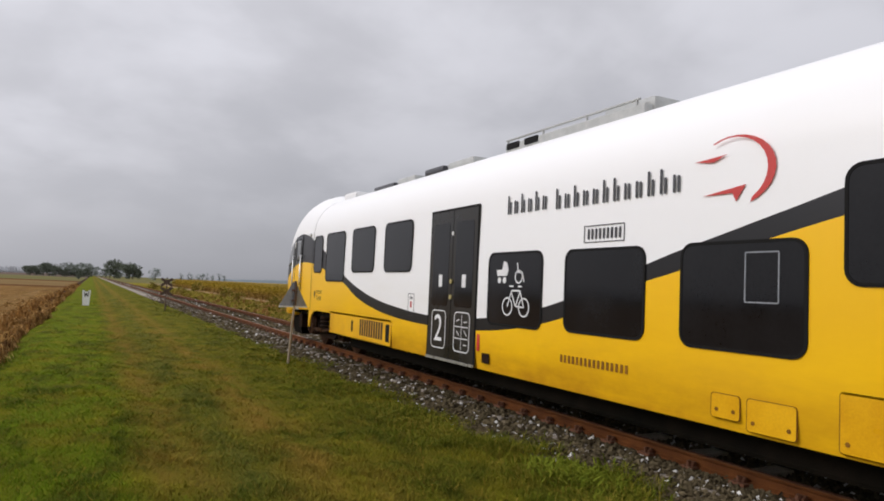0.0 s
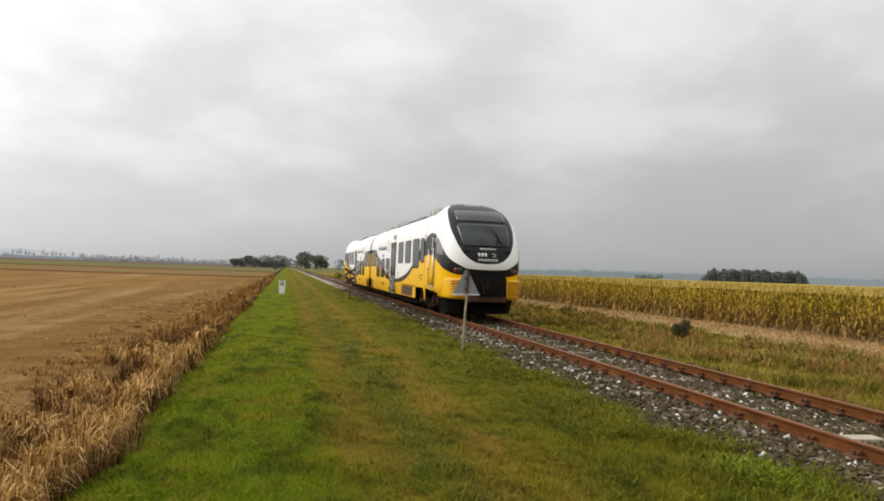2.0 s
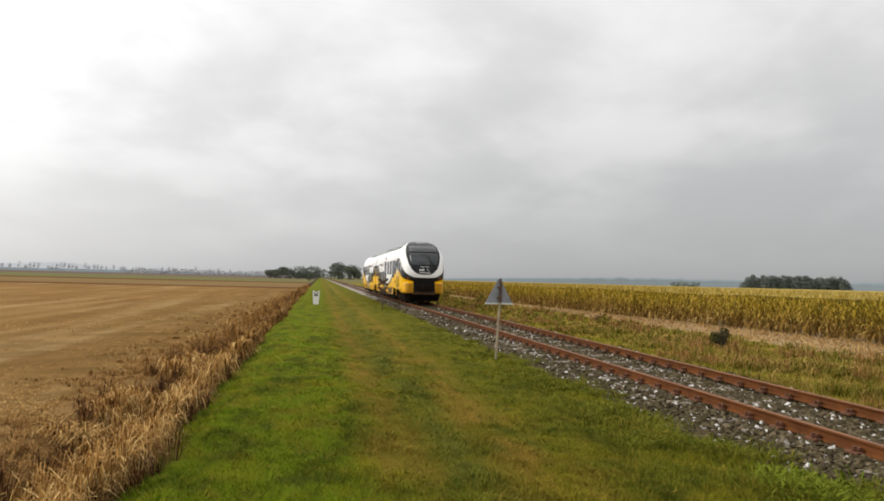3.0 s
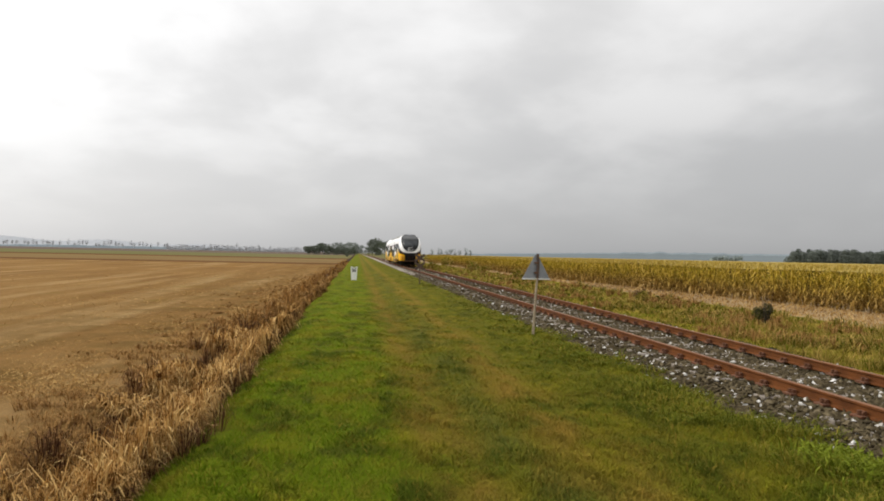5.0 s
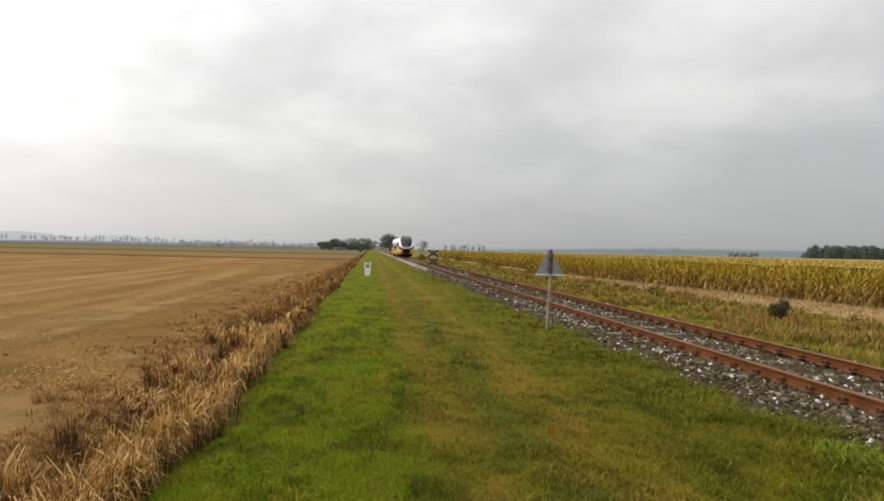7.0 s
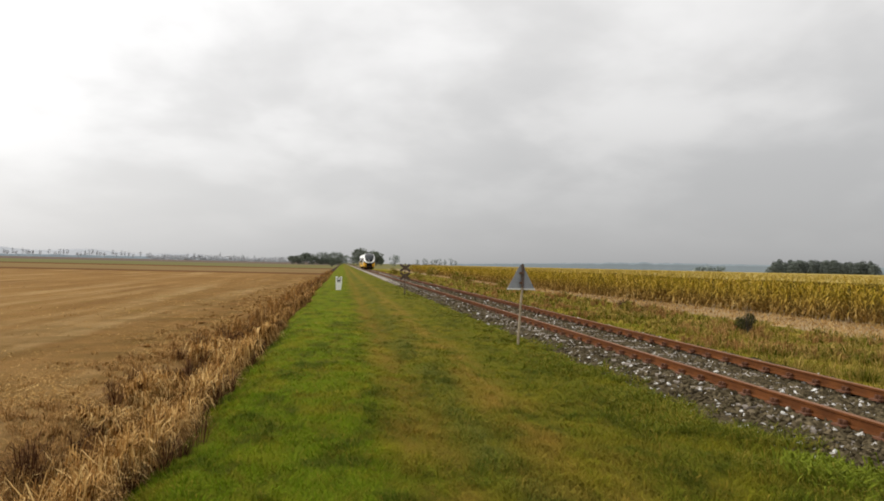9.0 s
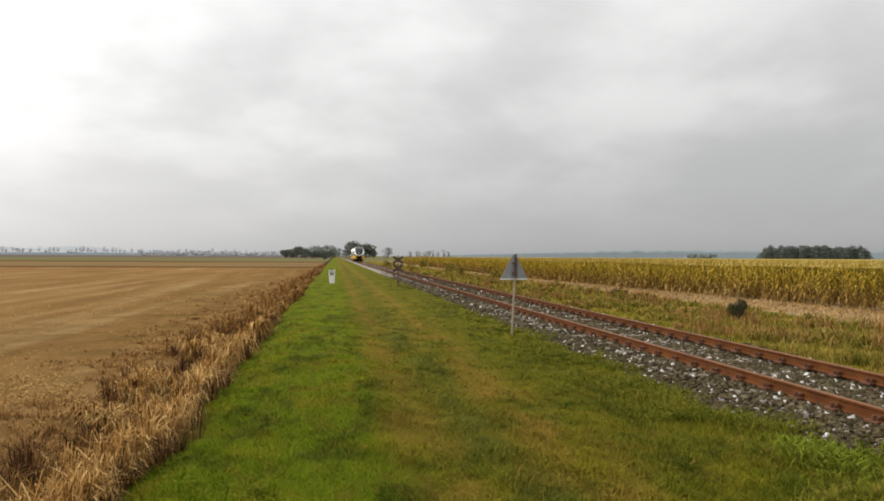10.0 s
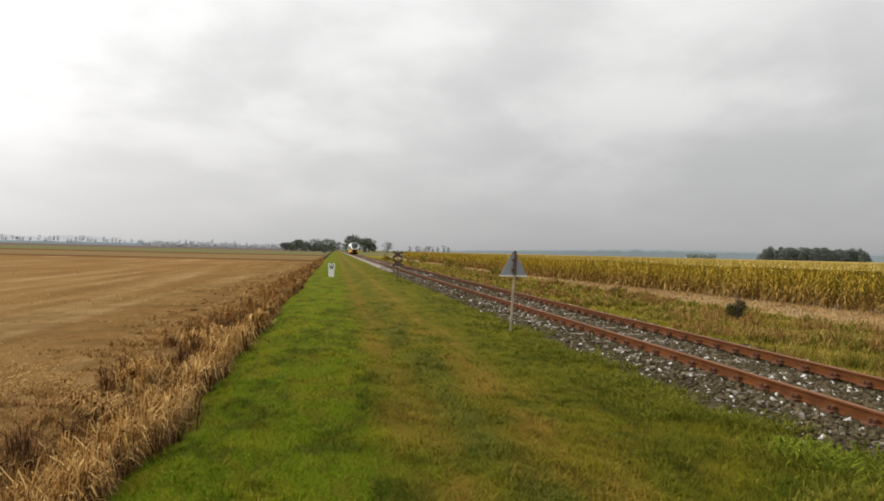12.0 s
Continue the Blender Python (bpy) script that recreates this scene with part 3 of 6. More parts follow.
def make_bank_growth():
    n = 60000
    y = scatter_depth(n, 6, 170, 0.7)
    x = rng.uniform(8.7, 15.4, n)
    tuft = np.sin(x * 1.3 + np.sin(y * 0.6) * 1.5) * np.sin(y * 0.8 + x * 0.5)
    h = rng.uniform(0.04, 0.13, n) * (1 + 1.1 * np.clip(tuft, 0, 1)) * np.interp(x, [8.7, 9.3, 11, 14.6, 15.4], [0.4, 1.0, 1.2, 0.9, 0.3])
    v, f = blade_soup(np.column_stack([x, y]), ground_heights(x, y) - 0.02, h, rng.uniform(0.012, 0.03, n) * np.clip(y / 14, 0.8, 5), rng.uniform(0.2, 1.0, n), segments=1)
    stuff("bank_grass", v, f, WEED, "rough green and straw-coloured grass beside the track", "grass")
    k = 1500
    y = scatter_depth(k, 7, 120, 0.7)
    x = rng.uniform(9.0, 15.0, k)
    keep = np.sin(x * 1.1 + np.sin(y * 0.5) * 2) * np.sin(y * 0.45 + x * 0.7) > 0.0
    x, y = x[keep], y[keep]
    v, f = tuft_soup(x, y, 16, rng.uniform(0.12, 0.36, len(x)), 0.28, 0.010)
    stuff("bank_tufts", v, f, WEED, "taller tufts of olive and straw-coloured weeds", "weeds")
    # russet and straw-coloured seed heads in patches
    k = 1500
    y = scatter_depth(k, 8, 110, 0.7)
    x = rng.uniform(9.2, 15.2, k)
    keep = np.sin(x * 0.9 + np.sin(y * 0.4) * 2.2 + 1.3) * np.sin(y * 0.37 + x * 0.5 + 0.6) > 0.34
    x, y = x[keep], y[keep]
    v, f = tuft_soup(x, y, 14, rng.uniform(0.16, 0.42, len(x)), 0.20, 0.009, 0.05)
    stuff("bank_seed_heads", v, f, FIELDWEED, "russet and straw-coloured dry weeds in patches", "weeds")
    n = 14000
    y = scatter_depth(n, 14, 120, 0.6)
    x = rng.uniform(15.2, 19.8, n)
    v, f = blade_soup(np.column_stack([x, y]), np.full(n, -0.33), rng.uniform(0.03, 0.12, n), rng.uniform(0.02, 0.05, n) * np.clip(y / 20, 0.8, 3), rng.uniform(0.3, 2.0, n))
    stuff("maize_litter", v, f, STRAWBIT, "pale maize litter on the harvested strip", "stubble")


def clump_mesh(name, blobs, count, size, material, flat=1.0):
    """A crown: many small leaf clumps on and in a few uneven lobes, with gaps."""
    vs, fs = [], []
    total = sum(b[3] ** 2 for b in blobs)
    k = 0
    for cx, cy, cz, r in blobs:
        n = int(count * r * r / total)
        d = rng.normal(0, 1, (n, 3))
        d /= np.linalg.norm(d, axis=1)[:, None]
        p = d * (r * rng.uniform(0.55, 1.08, n))[:, None] * np.array([1, 1, flat]) + np.array([cx, cy, cz])
        a, b = rng.normal(0, 1, (n, 3)), rng.normal(0, 1, (n, 3))
        a *= (size * rng.uniform(0.5, 1.3, n) / np.linalg.norm(a, axis=1))[:, None]
        b *= (size * rng.uniform(0.4, 1.0, n) / np.linalg.norm(b, axis=1))[:, None]
        vs.append(np.stack([p - a, p - b * 0.6, p + a, p + b], 1).reshape(-1, 3))
        fs.append(np.arange(4 * n).reshape(n, 4) + k)
        k += 4 * n
    return soup(name, np.concatenate(vs), np.concatenate(fs), material)


def make_tree(name, x, y, height, spread, leaf, label, count=900, seed=0):
    """A tapered trunk with limbs under a crown of uneven lobes."""
    r = random.Random(seed)
    root = new(name)
    root.location = (x, y, G)
    bm = bmesh.new()
    fork = height * 0.25
    add_tube(bm, (0, 0, -0.3), (0, 0, fork), height * 0.03, height * 0.02, 7)
    blobs = []
    for i in range(11):
        a, d = i * 2.4 + r.random(), spread * r.uniform(0.15, 0.62)
        top = (d * math.cos(a), d * math.sin(a), height * r.uniform(0.14, 0.84))
        add_tube(bm, (0, 0, fork * 0.9), top, height * 0.014, height * 0.004, 5)
        blobs.append((*top, spread * r.uniform(0.26, 0.45)))
    blobs.append((0, 0, height * 0.82, spread * 0.32))
    part("trunk", bm, BARK, root)
    crown = new("crown", clump_mesh("crown", blobs, count, spread * 0.09, leaf, 0.85))
    crown.parent = root
    return tagged(root, label, "tree", group="trees round the fields")


def make_bush(name, x, y, height, spread, material, label, count=500, leaf=0.10):
    blobs = [(rng.uniform(-.4, .4) * spread, rng.uniform(-.4, .4) * spread, height * rng.uniform(0.3, 0.7), spread * rng.uniform(0.3, 0.5)) for _ in range(6)]
    root = new(name)
    root.location = (x, y, ground_z(x, y))
    bm = bmesh.new()
    for b in blobs:
        add_tube(bm, (0, 0, -0.05), b[:3], 0.015, 0.006, 5)
    part("stem", bm, BARK, root)
    crown = new("crown", clump_mesh("crown", blobs, count, max(spread * leaf, 0.03), material, 1.15))
    crown.parent = root
    return tagged(root, label, "bush", group="bushes by the track")


def maize_plant(bm_v, bm_f, x, y, z, h, leaves, r):
    """One maize plant: a stalk, drooping leaves and a tassel, as strips."""
    def quad(p):
        k = len(bm_v)
        bm_v.extend(p)
        bm_f.append(tuple(range(k, k + len(p))))
    w = 0.016
    lx, ly = r.gauss(0, 0.06), r.gauss(0, 0.06)
    for dx, dy in ((w, 0), (0, w)):
        quad([(x - dx, y - dy, z), (x + dx, y + dy, z), (x + lx + dx * 0.5, y + ly + dy * 0.5, z + h * 0.95), (x + lx - dx * 0.5, y + ly - dy * 0.5, z + h * 0.95)])
    for i in range(leaves):
        t = 0.06 + 0.86 * (i + r.random() * 0.6) / leaves
        a = r.uniform(0, 6.283)
        ca, sa = math.cos(a), math.sin(a)
        ln, wd = r.uniform(0.25, 0.52), r.uniform(0.018, 0.036)
        bx, by, bz = x + lx * t, y + ly * t, z + h * t
        up = r.uniform(0.05, 0.28)
        m = (bx + ca * ln * 0.5, by + sa * ln * 0.5, bz + up)
        e = (bx + ca * ln, by + sa * ln, max(bz + up - r.uniform(0.05, 0.4), z + 0.02))
        k = len(bm_v)
        bm_v.extend([(bx, by, bz), (m[0] - sa * wd, m[1] + ca * wd, m[2]), (m[0] + sa * wd, m[1] - ca * wd, m[2]), e])
        bm_f.extend([(k, k + 2, k + 1), (k + 1, k + 2, k + 3)])
    for i in range(5 if leaves > 8 else 0):
        a, ln, b = r.uniform(0, 6.283), r.uniform(0.12, 0.32), z + r.uniform(0.10, 0.50)
        ca, sa, wd = math.cos(a), math.sin(a), r.uniform(0.03, 0.055)
        k = len(bm_v)
        bm_v.extend([(x, y, b), (x + ca * ln * 0.6 - sa * wd, y + sa * ln * 0.6 + ca * wd, b - 0.06), (x + ca * ln * 0.6 + sa * wd, y + sa * ln * 0.6 - ca * wd, b - 0.06), (x + ca * ln, y + sa * ln, max(b - r.uniform(0.2, 0.5), z + 0.01))])
        bm_f.extend([(k, k + 2, k + 1), (k + 1, k + 2, k + 3)])
    for i in range(3):
        a = r.uniform(0, 6.283)
        k = len(bm_v)
        bm_v.extend([(x + lx - 0.01, y + ly, z + h * 0.92), (x + lx + 0.012, y + ly, z + h * 0.92), (x + lx + 0.1 * math.cos(a), y + ly + 0.1 * math.sin(a), z + h + 0.12)])
        bm_f.append((k, k + 1, k + 2))


def maize_shift(y):
    """The edge of the maize draws nearer to the line with the distance."""
    return -0.085 * min(max(y - 24.0, 0.0), 32.0)


def make_maize():
    r = random.Random(3)
    v, f = [], []
    for row in range(6):
        x = 19.75 + row * 0.72
        y = 12.0
        while y < 172:
            maize_plant(v, f, x + maize_shift(y) + r.gauss(0, 0.07), y, -0.34, r.uniform(1.45, 1.80), 12 if row < 3 else 6, r)
            y += r.uniform(0.13, 0.27) * (1 + y / 90) * (1 if row < 3 else 1.4)
    tagged(new("maize_front_rows", soup("maize_front_rows", v, f, CORN)), "ripening yellow-green maize standing in rows", "maize", kind="stuff")
    # the body of the field: tops of the plants behind
    v, f = [], []
    for _ in range(9000):
        x = 24 + 70 * r.random() ** 1.6
        y = 14 + 180 * r.random()
        maize_plant(v, f, x + maize_shift(y), y, 0.4, r.uniform(0.72, 1.05), 5, r)
    tagged(new("maize_tops", soup("maize_tops", v, f, CORN)), "yellow tasselled tops of the maize field", "maize", kind="stuff")
    bm = bmesh.new()
    xs = [23.6] + np.arange(24.5, 60, 2).tolist() + [65, 75, 90, 120, 170, 250, 400, 650, 900]
    ys = np.arange(13, 175, 2.5).tolist() + [180, 200, 230, 280, 350, 450, 600]
    grid = [[bm.verts.new((x + maize_shift(y), y, 1.18 + 0.16 * noise.noise((x * 0.9, y * 0.9, 0)))) for y in ys] for x in xs]
    for i in range(len(xs) - 1):
        for j in range(len(ys) - 1):
            if xs[i] < 60 and ys[j] > 174:
                continue
            bm.faces.new((grid[i][j], grid[i + 1][j], grid[i + 1][j + 1], grid[i][j + 1]))
    # Dark brown sheet under the canopy edge: painted shade among the stalks.
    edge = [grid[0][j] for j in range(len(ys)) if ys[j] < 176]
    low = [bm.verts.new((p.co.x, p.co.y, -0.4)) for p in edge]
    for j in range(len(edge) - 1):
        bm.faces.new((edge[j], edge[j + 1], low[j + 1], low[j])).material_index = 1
    tagged(part("maize_canopy", bm, [CORNTOP, worn("painted_stalk_shade", (0.045, 0.034, 0.010), (0.12, 0.085, 0.022), 2.5, 0.95, spec=0.02)]), "dense yellowish canopy of the wide maize field", "maize", kind="stuff")


# ---- track ----
TX = 6.55            # centre of the track
RAIL_X = (TX - 0.7525, TX + 0.80)
CANT = (0.0, 0.03)    # the far rail lies a little higher


def make_track():
    track = new("railway_track")
    tagged(track, "single railway track with rusty rails on sleepers", "track", kind="structure")
    prof = [(-0.0625, -0.15), (0.0625, -0.15), (0.0625, -0.138), (0.012, -0.118), (0.009, -0.045), (0.034, -0.032), (0.036, -0.006), (0.028, 0.0), (-0.028, 0.0), (-0.036, -0.006), (-0.034, -0.032), (-0.009, -0.045), (-0.012, -0.118), (-0.0625, -0.138)]
    for cx, lift_z in zip(RAIL_X, CANT):
        bm = bmesh.new()
        ys = [-60] + list(range(-10, 60, 10)) + [100, 200, 400, 900]
        rings = [[bm.verts.new((cx + u, y, w + lift_z)) for u, w in prof] for y in ys]
        k = len(prof)
        for a, b in zip(rings, rings[1:]):
            for i in range(k):
                fc = bm.faces.new((a[i], a[(i + 1) % k], b[(i + 1) % k], b[i]))
                fc.material_index = 1 if i in (6, 7, 8) else 0
        part("rail", bm, [RAIL, RAILTOP], track, "rust-brown steel rail")
    sleeper = finish("sleeper", box(-1.27, 1.27, -0.125, 0.125, -0.14, 0.0, 0.012), SLEEPER)
    bm = bmesh.new()
    for s in (-1, 1):
        add_box(bm, s * 0.105 - 0.05, s * 0.105 + 0.05, -0.09, 0.09, 0.0, 0.03, 0.006)
        add_box(bm, s * 0.075 - 0.025, s * 0.075 + 0.025, -0.045, 0.045, 0.02, 0.065, 0.008)
        add_box(bm, s * 0.062 - 0.022, s * 0.062 + 0.022, -0.05, 0.05, 0.03, 0.080, 0.012)
        add_tube(bm, (s * 0.11, 0, 0.02), (s * 0.11, 0, 0.085), 0.022, None, 6)
    chair = finish("rail_chair", bm, PLATE)
    y = -6.0
    i = 0
    while i < 290:
        s = new("sleeper", sleeper)
        s.parent, s.location = track, (TX + 0.02 * math.sin(i * 7.3), y, -0.166 + 0.008 * math.sin(i * 3.1))
        s.rotation_euler = (0, 0, 0.012 * math.sin(i * 5.7))
        if i < 140:
            for cx, lift_z in zip(RAIL_X, CANT):
                c = new("rail_chair", chair)
                c.parent, c.location = track, (cx, y, -0.152 + lift_z)
        y += 0.62
        i += 1
    pale = finish("sleeper", box(-0.36, 0.36, -0.11, 0.11, -0.10, 0.0, 0.012), worn("pale_timber", (0.34, 0.29, 0.20), (0.50, 0.44, 0.33), 6.0, 0.9, bump=0.4))
    for y, turn in ((6.40, -0.10), (5.54, -0.06), (4.7, 0.04)):
        s = new("sleeper", pale)
        s.parent, s.location, s.rotation_euler = track, (TX - 0.30, y, -0.10), (0, 0, turn)
        tagged(s, "pale bleached timber between the rails")


def make_ballast():
    y = np.concatenate([scatter_depth(34000, 3.0, 75, 0.8), rng.uniform(-8, 3.0, 6000)])
    n = len(y)
    x = rng.uniform(4.62, 9.1, n)
    edge = 4.72 + 0.22 * np.sin(y * 1.3) + 0.15 * np.sin(y * 3.7 + 1)
    keep = x > edge + rng.normal(0.05, 0.12, n)
    x, y = x[keep], y[keep]
    n = len(x)
    z = ground_heights(x, y)
    base = np.array([[1, 0, 0], [-1, 0, 0], [0, 1, 0], [0, -1, 0], [0, 0, 1], [0, 0, -1]], float)
    size = rng.uniform(0.018, 0.048, n) * np.clip(y / 18, 1, 1.7)
    jig = base[None] * rng.uniform(0.6, 1.25, (n, 6, 1)) + rng.normal(0, 0.22, (n, 6, 3))
    a = rng.uniform(0, 6.283, n)
    c, s = np.cos(a)[:, None], np.sin(a)[:, None]
    px, py = jig[:, :, 0] * c - jig[:, :, 1] * s, jig[:, :, 0] * s + jig[:, :, 1] * c
    p = np.stack([px, py, jig[:, :, 2] * 0.75], 2) * size[:, None, None] + np.stack([x, y, z + size * 0.3], 1)[:, None]
    tri = np.array([[0, 2, 4], [2, 1, 4], [1, 3, 4], [3, 0, 4], [2, 0, 5], [1, 2, 5], [3, 1, 5], [0, 3, 5]])
    f = (np.arange(n)[:, None, None] * 6 + tri[None]).reshape(-1, 3)
    stuff("ballast_stones", p.reshape(-1, 3), f, STONE, "grey crushed ballast with scattered white stones", "ballast")


# ---- signs along the line ----
def make_triangle_sign():
    sign = new("warning_sign")
    sign.location = (4.24, 15.9, ground_z(4.24, 15.9))
    h = 1.93
    pole = tube((0, 0, -0.1), (0.052, -0.01, h * 0.55), 0.030, 0.027, 10)
    part("pole", add_tube(pole, (0.052, -0.01, h * 0.54), (0.088, 0, h * 0.74), 0.027, 0.026, 10), POLE, sign, "slightly leaning weathered pole")
    part("pole_top", add_tube(tube((0.086, -0.005, h * 0.72), (0.098, 0, h * 0.95), 0.034, 0.036, 10), (0.098, 0, h * 0.94), (0.085, 0, h * 1.02), 0.036, 0.028, 10), CROSSWOOD, sign, "dark weathered top of the pole")
    s, t, zb, cx, yb = 0.335, 0.58, h - 0.56, 0.062, -0.06
    tri = [(cx - s, zb), (cx + s, zb), (cx + 0.03, zb + t), (cx - 0.03, zb + t)]
    plate = part("plate", prism(tri, 0.012, lambda u, v, w: (u, 0.035 + w, v)), SIGNGREY, sign, "bare grey metal back of a triangular board")
    rim = [(cx - s - 0.01, zb - 0.03), (cx + s + 0.01, zb - 0.03), (cx + s, zb + 0.004), (cx - s, zb + 0.004)]
    part("rim", prism(rim, 0.03, lambda u, v, w: (u, 0.02 + w, v)), SIGNEDGE, plate, "pale lower edge")
    for k in (0.12, 0.36):
        part("bracket", box(cx - 0.05, cx + 0.05, -0.035, 0.034, zb + k, zb + k + 0.035, 0.004), PLATE, sign)
    tagged(sign, "back of a grey triangular metal sign on a leaning pole", "sign")


def make_cross_sign():
    sign = new("crossing_sign")
    sign.location = (3.92, 42.5, G)
    part("post", tube((0, 0, -0.1), (0, 0, 1.95), 0.035, 0.03, 8), CROSSWOOD, sign)
    for zc in (1.66, 1.14):
        for k in (-1, 1):
            out = []
            a = math.atan2(0.43 * k, 0.64)
            ca, sa = math.cos(a), math.sin(a)
            for u, v in ((-0.35, -0.075), (0.35, -0.075), (0.40, 0.0), (0.35, 0.075), (-0.35, 0.075), (-0.40, 0.0)):
                out.append((u * ca - v * sa, zc + u * sa + v * ca))
            part("arm", prism(out, 0.02, lambda u, v, w: (u, 0.03 + 0.012 * k + w, v)), CROSSWOOD, sign, "dark wooden arm of the cross")
    tagged(sign, "two dark crosses above each other on one post", "sign")


def make_w_marker():
    sign = new("whistle_marker")
    sign.location = (-0.22, 46.4, G)
    out = [(-0.17, -0.1), (0.17, -0.1), (0.23, 0.95), (0.11, 0.95), (0.0, 0.84), (-0.11, 0.95), (-0.23, 0.95)]
    board = part("board", prism(out, 0.08, lambda u, v, w: (u, w - 0.04, v)), WHITEPAINT, sign, "white painted board narrowing to the ground")
    w = [(-0.15, 0.88), (-0.10, 0.88), (-0.07, 0.66), (-0.015, 0.80), (0.015, 0.80), (0.07, 0.66), (0.10, 0.88), (0.15, 0.88), (0.095, 0.56), (0.05, 0.56), (0.0, 0.70), (-0.05, 0.56), (-0.095, 0.56)]
    part("letter", prism(w, 0.012, lambda u, v, q: (u, -0.04 - q, v)), BLACKPAINT, board, "black letter W")
    tagged(sign, "small white marker board with a black W in the grass", "sign")


def make_far():
    """Trees and woods round the plain."""
    r = random.Random(11)
    lab = "dark green bushy tree at the edge of the fields"
    for i in range(11):
        x = -39 + 3.5 * i + r.uniform(-1, 1)
        h = 8.6 if i in (3, 4) else r.uniform(5.0, 7.4)
        make_tree("tree", x, 520 + r.uniform(-15, 15), h, h * r.uniform(0.62, 0.85), LEAF, lab, 900, i)
    for x, y, h in ((10.5, 640, 12), (13, 610, 15), (16, 600, 15.5), (19, 610, 14), (23, 560, 11.5), (25.5, 570, 13.5), (27.5, 560, 12), (31, 560, 8), (34, 590, 7)):
        make_tree("tree", x, y, h, h * r.uniform(0.46, 0.6), LEAF, "tall dark tree beside the railway line", 900, int(x * 7))
    for x, y, h in ((-27, 720, 11.0), (-22, 705, 12.5), (-17, 700, 13.2), (-12, 710, 12.0), (-8, 690, 13.5), (-4, 700, 13.8), (0, 715, 12.0), (4, 740, 10.5)):
        make_tree("tree", x, y, h, h * r.uniform(0.40, 0.52), MIDLEAF, "tree in a row behind the fields, greyed by painted haze", 800, int(y + x))
    make_bush("bush", -4.6, 300, 2.5, 1.9, LEAF, "round dark bush at the end of the ditch", 600)
    make_tree("tree", 38.5, 500, 8.8, 4.6, FARLEAF, "single round tree in the fields, paled by painted haze", 700, 5)
    for i in range(9):
        x = 100 + i * 6.2 + r.uniform(-2, 2)
        make_tree("tree", x, 900, r.uniform(9, 13), r.uniform(4, 6), FARLEAF, "distant tree in a row behind the maize, painted hazy", 350, i + 40)
    for x, y, h, s in ((10.6, 95, 0.8, 1.1), (13.2, 70, 0.75, 1.1), (14.0, 58, 0.7, 1.0), (12.8, 47, 0.6, 0.8), (14.4, 84, 0.9, 1.4), (16.0, 120, 1.0, 1.8), (12.4, 28, 0.45, 0.6), (9.9, 130, 1.0, 1.4), (20, 190, 1.3, 2.4), (28, 215, 1.3, 2.8)):
        make_bush("bush", x, y, h, s, WEED, "scrubby bush in the rough grass by the track", 420)
    make_bush("bush", 12.9, 29.5, 0.55, 0.5, leafy("russet_shrub", [(0.2, (0.08, 0.045, 0.02)), (0.8, (0.17, 0.10, 0.045))]), "low russet shrub in the rough grass", 500)
    shrub = make_bush("bush", 12.35, 19.2, 0.74, 0.38, DARKSHRUB, "small dark shrub with thin brown twigs beside the track", 1500, 0.07)
    bm = bmesh.new()
    for i in range(26):
        a, q = r.uniform(0, 6.283), r.uniform(0.05, 0.30)
        add_tube(bm, (q * 0.4 * math.cos(a), q * 0.4 * math.sin(a), 0), (q * math.cos(a), q * math.sin(a), r.uniform(0.45, 0.95)), 0.007, 0.003, 4)
    part("twig", bm, BARK, shrub, "thin brown twigs")

    def woods(name, path, h, count, leaf, size, label, uneven=0.35):
        v, f, k = [], [], 0
        for (x0, y0), (x1, y1) in zip(path, path[1:]):
            n = count // (len(path) - 1)
            t = rng.uniform(0, 1, n)
            along = np.hypot(x1 - x0, y1 - y0) * t
            top = h * (1 - uneven * (0.5 + 0.5 * np.sin(along / h * 1.7 + 2 * np.sin(along / h * 0.43))) * rng.uniform(0.4, 1.0, n))
            p = np.stack([x0 + (x1 - x0) * t + rng.normal(0, h * 0.3, n), y0 + (y1 - y0) * t + rng.normal(0, h * 0.5, n), G + top * rng.uniform(0, 1, n) ** 0.6], 1)
            a, b = rng.normal(0, 1, (n, 3)) * size, rng.normal(0, 1, (n, 3)) * size * 0.7
            v.append(np.stack([p - a, p - b, p + a, p + b], 1).reshape(-1, 3))
            f.append(np.arange(4 * n).reshape(n, 4) + k)
            k += 4 * n
        stuff(name, np.concatenate(v), np.concatenate(f), leaf, label, "woods")

    def at(az, d):
        return (d * math.sin(radians(az)), d * math.cos(radians(az)))
    woods("far_thicket", [at(29.0, 1000), at(31, 1000)], 6.5, 900, FARLEAF, 1.3, "low distant thicket behind the maize", 0.5)

    def ridge(name, az0, az1, d, h, material, label, rough=0.35):
        """A far belt of woods with an uneven top, two ranks deep."""
        bm = bmesh.new()
        for rank in (0, 1):
            n = int((az1 - az0) * 9)
            rows = []
            for i in range(n + 1):
                az = az0 + (az1 - az0) * i / n
                top = h * (1 - rough * (0.5 + 0.5 * noise.noise((az * 1.1, rank * 9.0, 2.0))) - 0.10 * rough * noise.noise((az * 7.0, rank * 5.0, 4.0)))
                taper = min(1.0, 2.5 * min(i, n - i) / n + 0.25)
                rows.append([bm.verts.new((*at(az, d + rank * 120), -3)), bm.verts.new((*at(az, d + rank * 120 + 14), top * taper * 0.8)), bm.verts.new((*at(az, d + rank * 120 + 30), top * taper))])
            for p, q in zip(rows, rows[1:]):
                for k in (0, 1):
                    bm.faces.new((p[k], q[k], q[k + 1], p[k + 1]))
        tagged(part(name, bm, material), label, "woods", kind="stuff")
